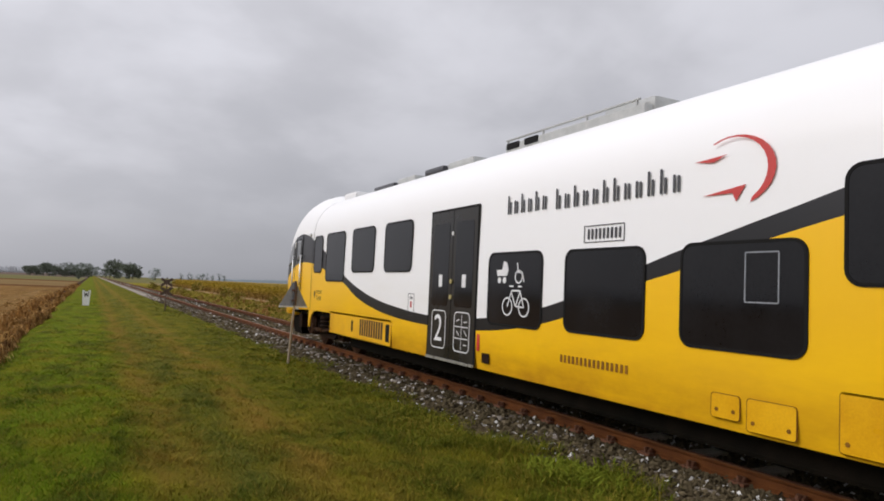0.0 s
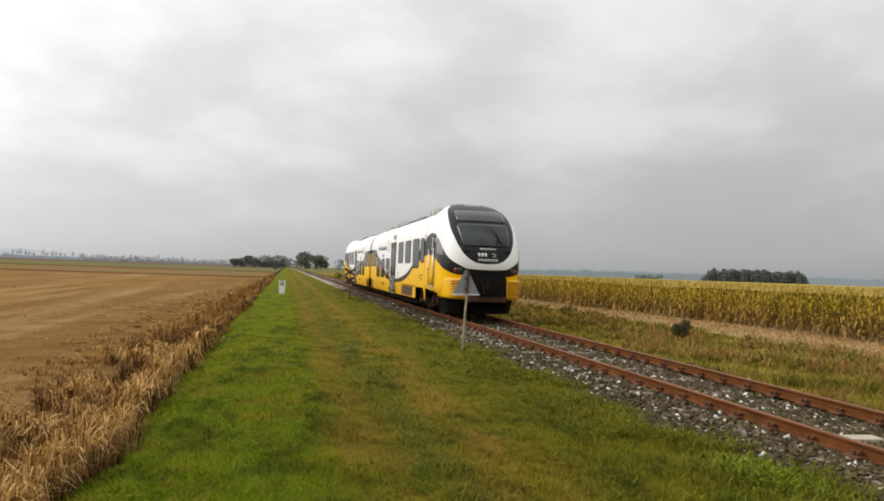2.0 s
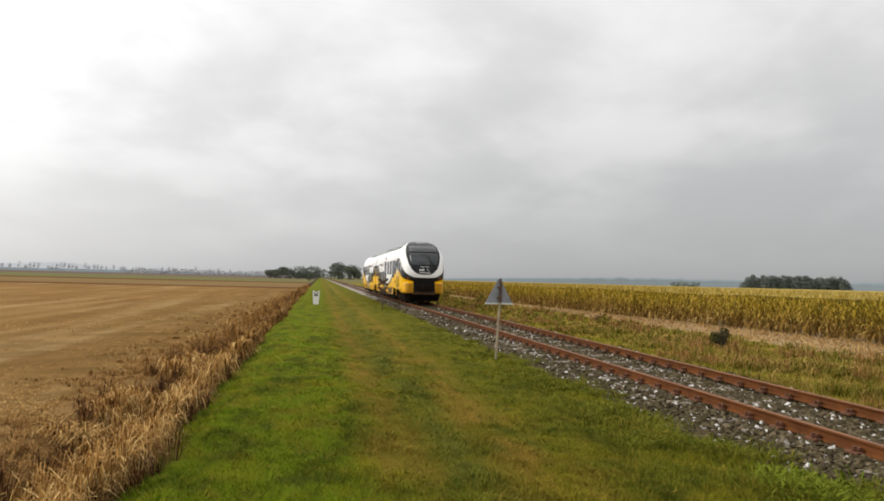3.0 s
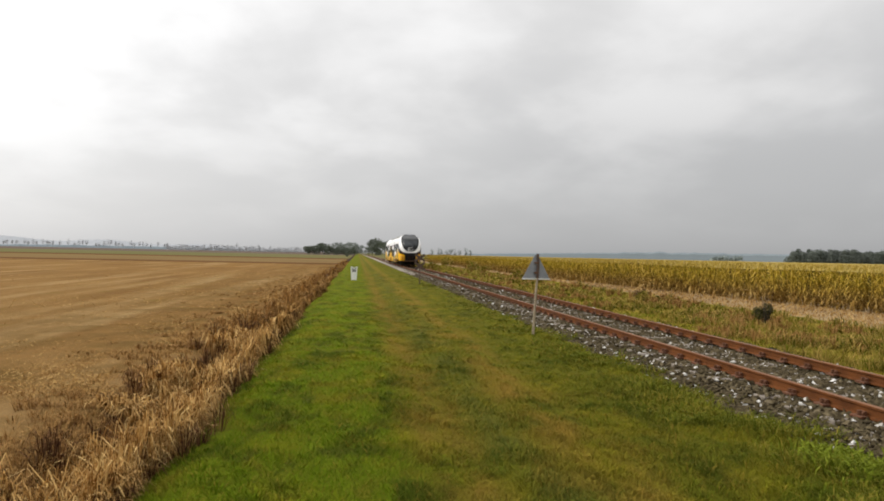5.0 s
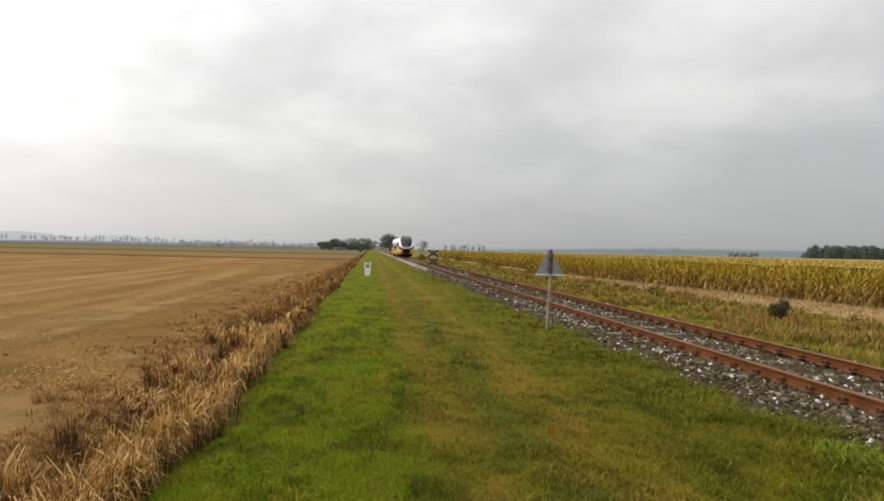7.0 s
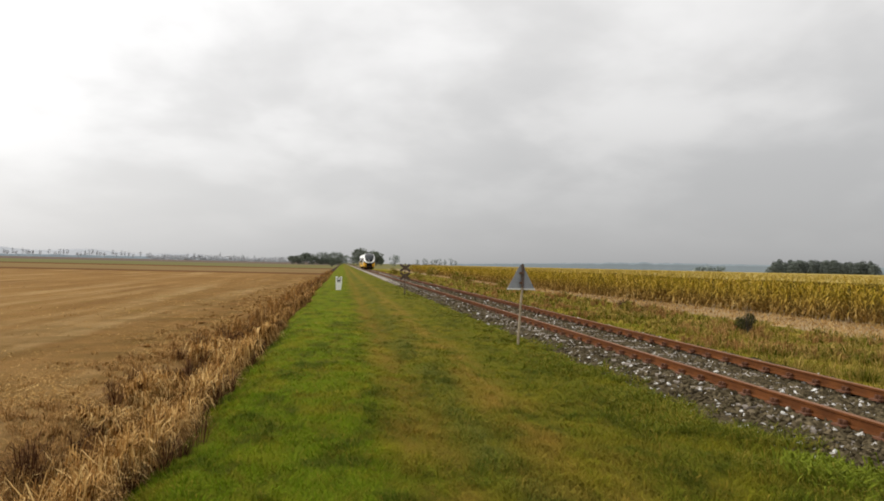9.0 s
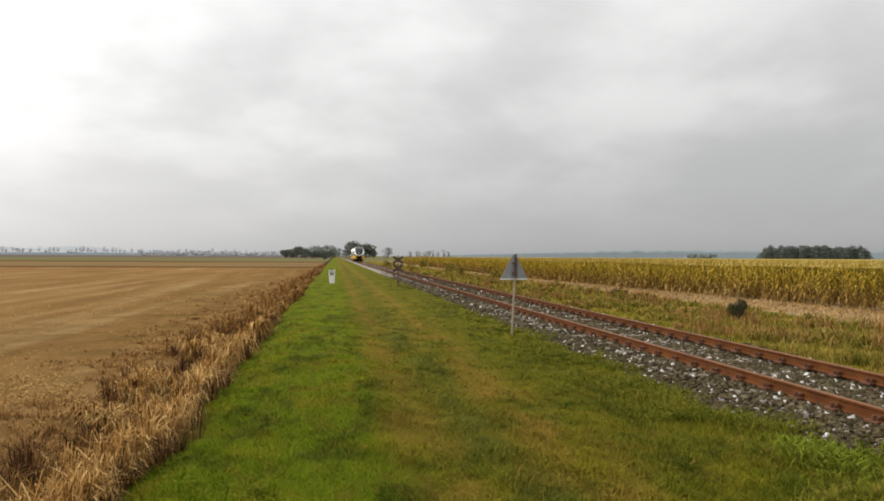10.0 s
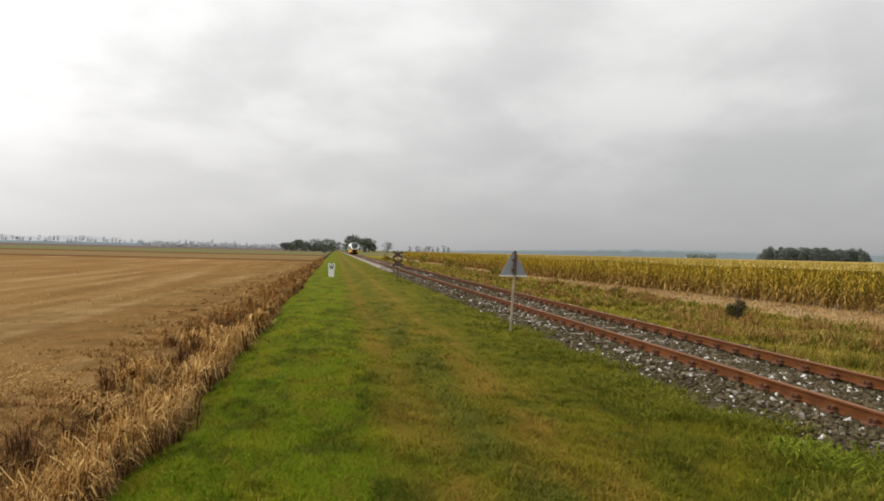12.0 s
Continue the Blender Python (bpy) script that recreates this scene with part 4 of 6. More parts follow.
    ridge("dark_woods", 34.6, 41.1, 925, 13.5, WOODS, "dark block of woodland behind the maize", 0.28)

    def shell(centre, radii, n, size):
        """Leaves on the outside of a crown, turned outwards."""
        d = rng.normal(0, 1, (n, 3))
        d /= np.linalg.norm(d, axis=1)[:, None]
        p = np.array(centre) + d * np.array(radii) * rng.uniform(0.75, 1.12, n)[:, None]
        d += rng.normal(0, 0.30, (n, 3))
        a = np.cross(d, rng.normal(0, 1, (n, 3)))
        a /= np.linalg.norm(a, axis=1)[:, None]
        b = np.cross(d, a) / np.linalg.norm(d, axis=1)[:, None]
        a, b = a * (size * rng.uniform(0.6, 1.2, n))[:, None], b * (size * rng.uniform(0.5, 1.0, n))[:, None]
        return np.stack([p - a, p - b, p + a, p + b], 1).reshape(-1, 3)

    def crowns(name, clumps, leaf, label, category):
        v = np.concatenate([shell(*c) for c in clumps])
        stuff(name, v, np.arange(len(v)).reshape(-1, 4), leaf, label, category)
    clumps = []
    for i in range(64):
        x, y = at(34.45 + 6.75 * i / 63 + r.uniform(-0.10, 0.10), 900 + r.uniform(-14, 14))
        h, w = r.choice((11.5, 13.5, 14.5, 15.5, 17.0)) * min(1.0, 0.75 + 0.06 * min(i, 63 - i)), r.uniform(3.0, 6.5)
        for cz, q in ((h * 0.25, 1.1), (h * 0.52, 1.0), (h * 0.80, 0.70)):
            clumps.append(((x + r.uniform(-1.5, 1.5), y, G + cz), (w * q, w * q, h * 0.22), 150, 0.75))
    crowns("wood_edge", clumps, WOODS, "leafy edge of the dark woodland", "woods")
    # Belts and trees out to the horizon carry their haze in their colour.
    ridge("east_woods", 9.0, 62, 2300, 29.0, MISTLEAF, "band of woods along the eastern horizon, painted misty")
    ridge("west_woods", -30, -3.5, 1900, 9, MISTLEAF, "band of woods along the western horizon, painted misty", 0.6)
    clumps = []
    for i in range(60):
        az = -15 + i * 0.195 + r.uniform(-0.08, 0.08)
        x, y = at(az, 1300 + r.uniform(-60, 60))
        h = r.uniform(6, 11)
        clumps.append(((x, y, G + h * 0.5), (r.uniform(3, 6), 3, h * 0.5), 60, 1.2))
    crowns("west_trees", clumps, AVENUE, "hedge beyond the brown field, painted hazy", "woods")
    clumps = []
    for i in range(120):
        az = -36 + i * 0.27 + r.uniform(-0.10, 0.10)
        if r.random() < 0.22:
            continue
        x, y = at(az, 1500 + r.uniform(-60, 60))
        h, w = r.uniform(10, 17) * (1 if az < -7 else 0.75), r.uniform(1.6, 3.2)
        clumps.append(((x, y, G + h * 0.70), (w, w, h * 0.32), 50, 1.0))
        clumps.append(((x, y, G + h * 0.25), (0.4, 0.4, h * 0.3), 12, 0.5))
    crowns("tree_avenue", clumps, AVENUE, "avenue of slender trees on the horizon, painted misty", "trees")
    bm = bmesh.new()
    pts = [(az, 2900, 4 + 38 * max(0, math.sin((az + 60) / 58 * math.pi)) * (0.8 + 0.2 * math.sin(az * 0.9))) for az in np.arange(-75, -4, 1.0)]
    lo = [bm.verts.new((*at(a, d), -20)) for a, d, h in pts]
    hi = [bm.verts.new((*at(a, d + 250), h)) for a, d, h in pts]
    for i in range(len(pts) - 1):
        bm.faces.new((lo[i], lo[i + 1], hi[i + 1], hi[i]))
    tagged(part("backdrop", bm, HILL), "low hills on the western horizon, painted misty", "hills", kind="structure")


make_track()
make_triangle_sign()
make_cross_sign()
make_w_marker()
make_far()


# ---- the train ----
HALF = 1.44          # half its width
SEAM, BODY_TOP = 17.0, 4.0
SIDE = [(0.47, 1.40), (0.70, 1.43), (0.95, HALF), (2.0, HALF), (2.95, 1.425), (3.15, 1.395), (3.35, 1.33), (3.52, 1.225), (3.67, 1.08), (3.80, 0.89), (3.90, 0.66), (3.97, 0.40), (4.00, 0.0)]
FRONT = [(0.55, 20.20), (1.5, 20.40), (1.75, 20.50), (2.0, 20.50), (2.4, 20.40), (2.8, 20.17), (3.2, 19.80), (3.5, 19.40), (3.7, 18.95), (3.82, 18.5), (3.90, 18.1), (3.97, 17.6), (4.00, 17.15)]
NP, MP = 8.0, 2.5


def half_width(z):
    return float(np.interp(z, [a for a, _ in SIDE], [b for _, b in SIDE]))


def nose_end(z):
    return float(np.interp(z, [a for a, _ in FRONT], [b for _, b in FRONT]))


def nose_x(s, z):
    """Half-width of the cab at a place along the train and a height."""
    u = min(max((s - SEAM) / (nose_end(z) - SEAM), 0.0), 1.0)
    return half_width(z) * (1 - u ** NP) ** (1 / MP)


def nose_s(x, z):
    """Where the cab's skin lies along the train, at a distance from its middle and a height."""
    q = min(abs(x) / max(half_width(z), 1e-4), 1.0)
    return SEAM + (nose_end(z) - SEAM) * (1 - q ** MP) ** (1 / NP)


def lift(s, z):
    """The cab's roof swells above the roof of the car."""
    a, b = min(max((s - SEAM) / 0.9, 0.0), 1.0), min(max((z - 3.0) / 1.0, 0.0), 1.0)
    return 0.19 * a * a * (3 - 2 * a) * b * b * (3 - 2 * b)


BAND_TOP = [(0, 2.76), (0.5, 2.76), (1.6, 2.74), (2.6, 2.60), (3.4, 2.40), (4.0, 2.24), (4.6, 2.08), (5.0, 1.96), (5.7, 1.74), (6.4, 1.53), (7.2, 1.36), (8.4, 1.21), (10.0, 1.17), (11.5, 1.26), (12.4, 1.36), (13.15, 1.49), (14.2, 1.76), (15.0, 2.06), (15.8, 2.36), (16.3, 2.55), (16.9, 2.74), (17.6, 2.93), (18.1, 2.98), (18.6, 2.92), (19.1, 2.70), (19.6, 2.36), (20.0, 2.08), (20.25, 1.90), (20.4, 1.76), (20.48, 1.68), (21, 1.66)]
BAND_LOW = [(0, 2.58), (0.5, 2.58), (1.6, 2.56), (2.6, 2.38), (3.2, 2.25), (3.65, 2.14), (4.6, 1.88), (5.05, 1.77), (5.7, 1.55), (6.4, 1.32), (7.2, 1.16), (8.1, 1.05), (9.0, 1.01), (10.0, 1.00), (11.5, 1.06), (12.4, 1.15), (13.6, 1.38), (14.4, 1.65), (15.2, 1.84), (15.8, 1.96), (16.8, 2.13), (17.5, 2.19), (18.0, 2.19), (18.6, 2.11), (19.2, 1.92), (19.7, 1.72), (20.0, 1.60), (20.25, 1.50), (20.5, 1.44), (21, 1.44)]
SHIELD = [(0, 0.0), (1.88, 0.0), (1.90, 0.30), (1.98, 0.52), (2.15, 0.74), (2.4, 0.91), (2.8, 1.05), (3.2, 1.12), (3.6, 1.08), (3.85, 0.97), (4.0, 0.80), (4.2, 0.72)]


def make_livery():
    """Yellow below, a dark grey wave, white above, and the dark shield of the cab front."""
    n = Nodes("train_paint", 0.28, 0, 0.3)
    x, y, z = n.xyz()
    s = n.math("DIVIDE", n.math("ABSOLUTE", y), 21.0)
    top = n.math("MULTIPLY", n.curve(s, [(a / 21.0, b / 4.2) for a, b in BAND_TOP]), 4.2)
    low = n.math("MULTIPLY", n.curve(s, [(a / 21.0, b / 4.2) for a, b in BAND_LOW]), 4.2)
    shield = n.math("MULTIPLY", n.curve(n.math("DIVIDE", z, 4.2), [(a / 4.2, b / 1.5) for a, b in SHIELD]), 1.5)
    film = n.span(n.noise(1.2, 5.0, 0.7, stretch=(1, 0.35, 1.4)), 0.35, 0.75)
    dirt = n.math("MULTIPLY", n.span(z, 0.5, 1.9, 0.55, 0.05), film)
    # brown road film thrown up from the wheels, thickest along the lower edge
    film = n.math("ADD", n.math("MULTIPLY", film, 0.6), n.math("MULTIPLY", n.noise(7.0, 4.0, 0.7, stretch=(1, 0.5, 0.4)), 0.5))
    splash = n.math("MULTIPLY", n.span(z, 0.45, 1.15, 0.85, 0.0), film)
    yellow = n.mix(dirt, (0.93, 0.53, 0.001), (0.66, 0.310, 0.004))
    yellow = n.mix(splash, yellow, (0.33, 0.120, 0.012))
    white = n.mix(n.math("MULTIPLY", dirt, 0.8), (0.91, 0.91, 0.90), (0.68, 0.59, 0.42))
    grey = n.mix(n.math("MULTIPLY", dirt, 0.8), (0.012, 0.012, 0.013), (0.040, 0.030, 0.020))
    c = n.mix(n.math("GREATER_THAN", z, low), yellow, grey)
    c = n.mix(n.math("GREATER_THAN", z, top), c, white)
    inside = n.math("MULTIPLY", n.math("LESS_THAN", n.math("ABSOLUTE", x), shield), n.math("GREATER_THAN", n.math("ABSOLUTE", y), 17.75))
    inside = n.math("MULTIPLY", inside, n.math("GREATER_THAN", z, 1.7))
    c = n.mix(inside, c, (0.006, 0.006, 0.007))
    return n.done(c, n.span(n.noise(0.7, 2.0), 0.3, 0.7, 0.30, 0.38))


PAINT = make_livery()
YELLOW = worn("yellow_paint", (0.66, 0.320, 0.003), (0.90, 0.50, 0.002), 1.6, 0.35, bump=0.03, spec=0.3)
ORANGE = worn("dusty_yellow_grille", (0.40, 0.18, 0.012), (0.64, 0.33, 0.010), 4, 0.5, bump=0.05, spec=0.3)
SEAMDIRT = worn("dirty_seam", (0.16, 0.065, 0.008), (0.30, 0.13, 0.012), 5, 0.7, spec=0.2)
BRONZE = worn("brown_lettering", (0.085, 0.045, 0.008), (0.13, 0.070, 0.012), 5, 0.5, bump=0.0)
WHITE = worn("white_lettering", (0.74, 0.74, 0.73), (0.82, 0.82, 0.81), 4, 0.4, bump=0.0)
INK = worn("dark_lettering", (0.03, 0.03, 0.035), (0.05, 0.05, 0.055), 4, 0.4, bump=0.0)
RED = worn("red_emblem", (0.50, 0.03, 0.025), (0.60, 0.045, 0.035), 4, 0.4, bump=0.0)
GLASS = worn("dark_window_glass", (0.005, 0.005, 0.006), (0.013, 0.013, 0.014), 0.8, 0.10, 0.0, 0.0, 30, 0.22)
# Greyed base colour stands for the sky's reflection in the display pane.
DISPLAY = worn("sky_grey_display_glass", (0.050, 0.052, 0.052), (0.085, 0.088, 0.088), 0.9, 0.12, 0.0, 0.0, 30)
SCREEN = worn("windscreen_glass", (0.010, 0.013, 0.014), (0.045, 0.052, 0.054), 1.3, 0.06, 0.0, 0.0, 30, 0.35)
RUBBER = worn("black_rubber", (0.004, 0.004, 0.004), (0.012, 0.011, 0.010), 8, 0.8, spec=0.2)
DOORGREY = worn("dark_door_panel", (0.010, 0.009, 0.008), (0.026, 0.022, 0.016), 1.2, 0.30, bump=0.0, spec=0.3)
BELLOWS = worn("gangway_bellows", (0.060, 0.062, 0.055), (0.11, 0.11, 0.098), 3, 0.75)
# Running gear and underframe are painted darker to carry the shade under the train.
GRIME = worn("shade_dark_grimy_gear", (0.007, 0.004, 0.003), (0.032, 0.017, 0.009), 4, 0.9, bump=0.4, spec=0.1)
RUSTGEAR = worn("shade_dark_rusty_gear", (0.016, 0.008, 0.004), (0.070, 0.034, 0.016), 6, 0.9, bump=0.4, spec=0.1)
DARKGEAR = worn("shade_dark_underframe", (0.003, 0.003, 0.002), (0.012, 0.009, 0.006), 3, 0.95, bump=0.2, spec=0.05)
ROOFGREY = worn("roof_equipment_grey", (0.33, 0.34, 0.33), (0.50, 0.51, 0.49), 4, 0.5, bump=0.05)
TANK = worn("grey_air_tank", (0.36, 0.37, 0.35), (0.50, 0.50, 0.47), 4, 0.45, bump=0.05)
STEEL = worn("brushed_steel", (0.55, 0.55, 0.54), (0.72, 0.72, 0.70), 6, 0.3, 0.8, 0.0)
BRASS = worn("worn_button", (0.40, 0.33, 0.12), (0.55, 0.47, 0.2), 8, 0.4, 0.5, 0.0)
RADIATOR = worn("dirty_radiator", (0.035, 0.016, 0.006), (0.10, 0.05, 0.018), 5, 0.8, bump=0.4)
CABGLASS = worn("clear_cab_glass", (0.07, 0.072, 0.072), (0.24, 0.245, 0.24), 1.3, 0.08, 0.0, 0.0, 20)
LENS = worn("lamp_lens", (0.03, 0.028, 0.027), (0.09, 0.085, 0.08), 6, 0.08, 0.2, 0.0)


def glowing(name, colour, strength):
    n = Nodes(name, 0.3)
    n.put(colour, n.bsdf.inputs["Emission Color"])
    n.bsdf.inputs["Emission Strength"].default_value = strength
    return n.done(colour)


TAIL = glowing("lit_tail_lamp", (0.20, 0.014, 0.010), 0.22)


def rounded(y0, y1, z0, z1, r, steps=5):
    out = []
    for cy, cz, a0 in ((y1 - r, z1 - r, 0), (y0 + r, z1 - r, 90), (y0 + r, z0 + r, 180), (y1 - r, z0 + r, 270)):
        for i in range(steps + 1):
            a = radians(a0 + 90 * i / steps)
            out.append((cy + r * math.cos(a), cz + r * math.sin(a)))
    return out


class Side:
    """One side of one car: places flat pieces on it. far: +1 leading car, -1 trailing car; hand: -1 or +1 across."""

    def __init__(self, parent, far, hand):
        self.parent, self.far, self.hand = parent, far, hand

    def to(self, off):
        return lambda u, v, w: (self.hand * (HALF + off + w), self.far * u, v)

    def plate(self, name, outline, material, thick=0.008, off=0.0, parent=None, label=""):
        return part(name, prism(outline, thick, self.to(off)), material, parent or self.parent, label)

    def rect(self, name, s0, s1, z0, z1, r, material, thick=0.008, off=0.0, parent=None, label=""):
        return self.plate(name, rounded(s0, s1, z0, z1, r), material, thick, off, parent, label)

    def outline(self, name, s0, s1, z0, z1, r, t, material, off=0.008, parent=None, label="", thick=0.004):
        """A thin rounded outline."""
        a, b = rounded(s0, s1, z0, z1, r), rounded(s0 + t, s1 - t, z0 + t, z1 - t, max(r - t, 0.004))
        to, bm, k = self.to(off), bmesh.new(), len(a)
        va, vb = [bm.verts.new(to(u, v, thick)) for u, v in a], [bm.verts.new(to(u, v, thick)) for u, v in b]
        wa, wb = [bm.verts.new(to(u, v, 0)) for u, v in a], [bm.verts.new(to(u, v, 0)) for u, v in b]
        for i in range(k):
            j = (i + 1) % k
            bm.faces.new((va[i], va[j], vb[j], vb[i])), bm.faces.new((wa[i], wa[j], va[j], va[i])), bm.faces.new((wb[i], vb[i], vb[j], wb[j]))
        bmesh.ops.recalc_face_normals(bm, faces=bm.faces[:])
        return part(name, bm, material, parent or self.parent, label)

    def strokes(self, name, lines, t, material, off=0.010, parent=None, label=""):
        """Lines of a drawn sign, each a thin bar of width t."""
        bm = bmesh.new()
        to = self.to(off)
        for (a, b), (c, d) in lines:
            dx, dy = c - a, d - b
            q = math.hypot(dx, dy) or 1
            px, py = -dy / q * t / 2, dx / q * t / 2
            f = [bm.verts.new(to(u, v, 0.003)) for u, v in ((a + px, b + py), (c + px, d + py), (c - px, d - py), (a - px, b - py))]
            bm.faces.new(f)
        return part(name, bm, material, parent or self.parent, label)


def ring_lines(cx, cz, r, n=14):
    p = [(cx + r * math.cos(i * 2 * math.pi / n), cz + r * math.sin(i * 2 * math.pi / n)) for i in range(n + 1)]
    return list(zip(p, p[1:]))


def lettering(text, size, place, parent, material, label, extrude=0.002):
    """Readable writing in the built-in font, as a mesh."""
    cu = bpy.data.curves.new("writing", "FONT")
    cu.body, cu.size, cu.extrude, cu.align_x, cu.align_y = text, size, extrude, "CENTER", "CENTER"
    tmp = bpy.data.objects.new("writing", cu)
    scene.collection.objects.link(tmp)
    me = bpy.data.meshes.new_from_object(tmp.evaluated_get(bpy.context.evaluated_depsgraph_get()))
    bpy.data.objects.remove(tmp)
    me.materials.clear()
    me.materials.append(material)
    ob = new("writing", me)
    ob.parent, ob.matrix_local = parent, place
    return tagged(ob, label)


def word_bars(n, s0, s1, z0, z1, tall=()):
    """Upright bars in place of the letters of a name: (s, z) boxes from s0 towards s1."""
    out, step = [], (s1 - s0) / n
    for i in range(n):
        a, b = s0 + step * (i + 0.18), s0 + step * (i + 0.70)
        out.append((a, b, z0, z1 if i in tall else z0 + (z1 - z0) * 0.70))
    return out


def make_shell(parent, far):
    """The straight body of one car with openings over the bogies."""
    edges = [(0.36, 1.02), (0.95, 1.02), (1.2, 0.98), (1.75, 0.96), (1.76, 0.47), (2.6, 0.47), (4, 0.47), (8.3, 0.47), (10.1, 0.47), (14.65, 0.47), (14.66, 0.945), (15.7, 0.945), (SEAM, 0.945)]
    zs = [z for z, _ in SIDE]
    bm = bmesh.new()
    rings = []
    for s, low in edges:
        row = []
        rows = [low + (0.95 - low) * k / 3 for k in range(3)] + [z for z in zs if z >= 0.95] if low < 0.95 else [low, low + 0.3, low + 0.6] + [z for z in zs if z >= 2.0]
        while len(rows) < 14:
            rows.insert(3, (rows[2] + rows[3]) / 2)
        rows = sorted(rows)
        for z in rows:
            row.append(bm.verts.new((-half_width(z), far * s, z)))
        for z in rows[-2::-1]:
            row.append(bm.verts.new((half_width(z), far * s, z)))
        rings.append(row)
    for a, b in zip(rings, rings[1:]):
        for i in range(len(a) - 1):
            f = bm.faces.new((a[i], b[i], b[i + 1], a[i + 1]))
            f.smooth = True
    bm.faces.new(rings[0])
    bmesh.ops.recalc_face_normals(bm, faces=bm.faces[:])
    return part("car_body", bm, PAINT, parent, "white, dark grey and yellow painted car body")


def make_nose(parent, far):
    """The rounded cab end."""
    zs = [0.62, 0.75, 0.9, 1.1, 1.3, 1.5, 1.62, 1.75, 1.88, 2.0, 2.2, 2.4, 2.6, 2.8, 2.95, 3.1, 3.25, 3.4, 3.55, 3.66, 3.74, 3.80, 3.85, 3.89, 3.92, 3.945, 3.97, 3.985, 4.00]
    cols = 44
    bm = bmesh.new()
    rows = []
    for z in zs:
        row = []
        for i in range(cols + 1):
            q = 1 - 2 * i / cols
            ang = (1 - abs(q)) ** 1.0
            # even steps first along the side, then round the front
            if ang < 0.5:
                u = 0.86 * (ang / 0.5)
                s = SEAM + (nose_end(z) - SEAM) * u
                x = nose_x(s, z)
            else:
                x0 = nose_x(SEAM + (nose_end(z) - SEAM) * 0.86, z)
                x = x0 * (1 - (ang - 0.5) / 0.5)
                s = nose_s(x, z)
            zz = z
            if z < 1.1:      # the lower edge rises over the bogie
                foot = float(np.interp(s, [17.0, 18.8, 19.7, 20.3], [0.945, 0.88, 0.78, 0.70]))
                zz = foot + (z - 0.62) / 0.48 * (1.1 - foot)
            row.append(bm.verts.new((math.copysign(x, q) if q else 0.0, far * s, zz + lift(s, z))))
        rows.append(row)
    for a, b in zip(rows, rows[1:]):
        for i in range(cols):
            f = bm.faces.new((a[i], a[i + 1], b[i + 1], b[i]))
            f.smooth = True
    bmesh.ops.remove_doubles(bm, verts=bm.verts[:], dist=0.0005)
    bmesh.ops.recalc_face_normals(bm, faces=bm.faces[:])
    return part("cab", bm, PAINT, parent, "rounded white and yellow driver's cab with dark shield")


def nose_patch(name, far, x0, x1, z0, z1, material, parent, label="", off=0.008, nx=14, nz=8, corner=0.0, taper=0.0):
    """A pane that follows the skin of the cab front."""
    bm = bmesh.new()
    grid = []
    for j in range(nz + 1):
        t = j / nz
        z = z0 + (z1 - z0) * t
        inset = corner * (max(0, 1 - t * nz / 1.0) + max(0, 1 - (1 - t) * nz / 1.0))
        shrink = 1 - taper * (1 - t)
        row = []
        for i in range(nx + 1):
            x = (x0 + inset + (x1 - x0 - 2 * inset) * i / nx)
            x = x * shrink
            row.append(bm.verts.new((x, far * (nose_s(x, z) + off), z + off * 0.6 + lift(nose_s(x, z), z))))
        grid.append(row)
    for a, b in zip(grid, grid[1:]):
        for i in range(nx):
            bm.faces.new((a[i], a[i + 1], b[i + 1], b[i])).smooth = True
    ret = bmesh.ops.extrude_face_region(bm, geom=bm.faces[:])
    for v in [g for g in ret["geom"] if isinstance(g, bmesh.types.BMVert)]:
        v.co.y -= far * 0.02
    bmesh.ops.recalc_face_normals(bm, faces=bm.faces[:])
    return part(name, bm, material, parent, label)


def side_patch(name, far, hand, s0, s1, z0, z1, material, parent, label="", off=0.006, top=None):
    """A pane that follows the skin of the cab's side; top gives the height at each s."""
    bm = bmesh.new()
    grid = []
    for j in range(7):
        row = []
        for i in range(9):
            s = s0 + (s1 - s0) * i / 8
            zt = top(s) if top else z1
            z = z0 + (zt - z0) * j / 6
            row.append(bm.verts.new((hand * (nose_x(s, z) + off), far * s, z)))
        grid.append(row)
    for a, b in zip(grid, grid[1:]):
        for i in range(8):
            bm.faces.new((a[i], a[i + 1], b[i + 1], b[i])).smooth = True
    ret = bmesh.ops.extrude_face_region(bm, geom=bm.faces[:])
    for v in [g for g in ret["geom"] if isinstance(g, bmesh.types.BMVert)]:
        v.co.x -= hand * 0.015
    bmesh.ops.recalc_face_normals(bm, faces=bm.faces[:])
    return part(name, bm, material, parent, label)


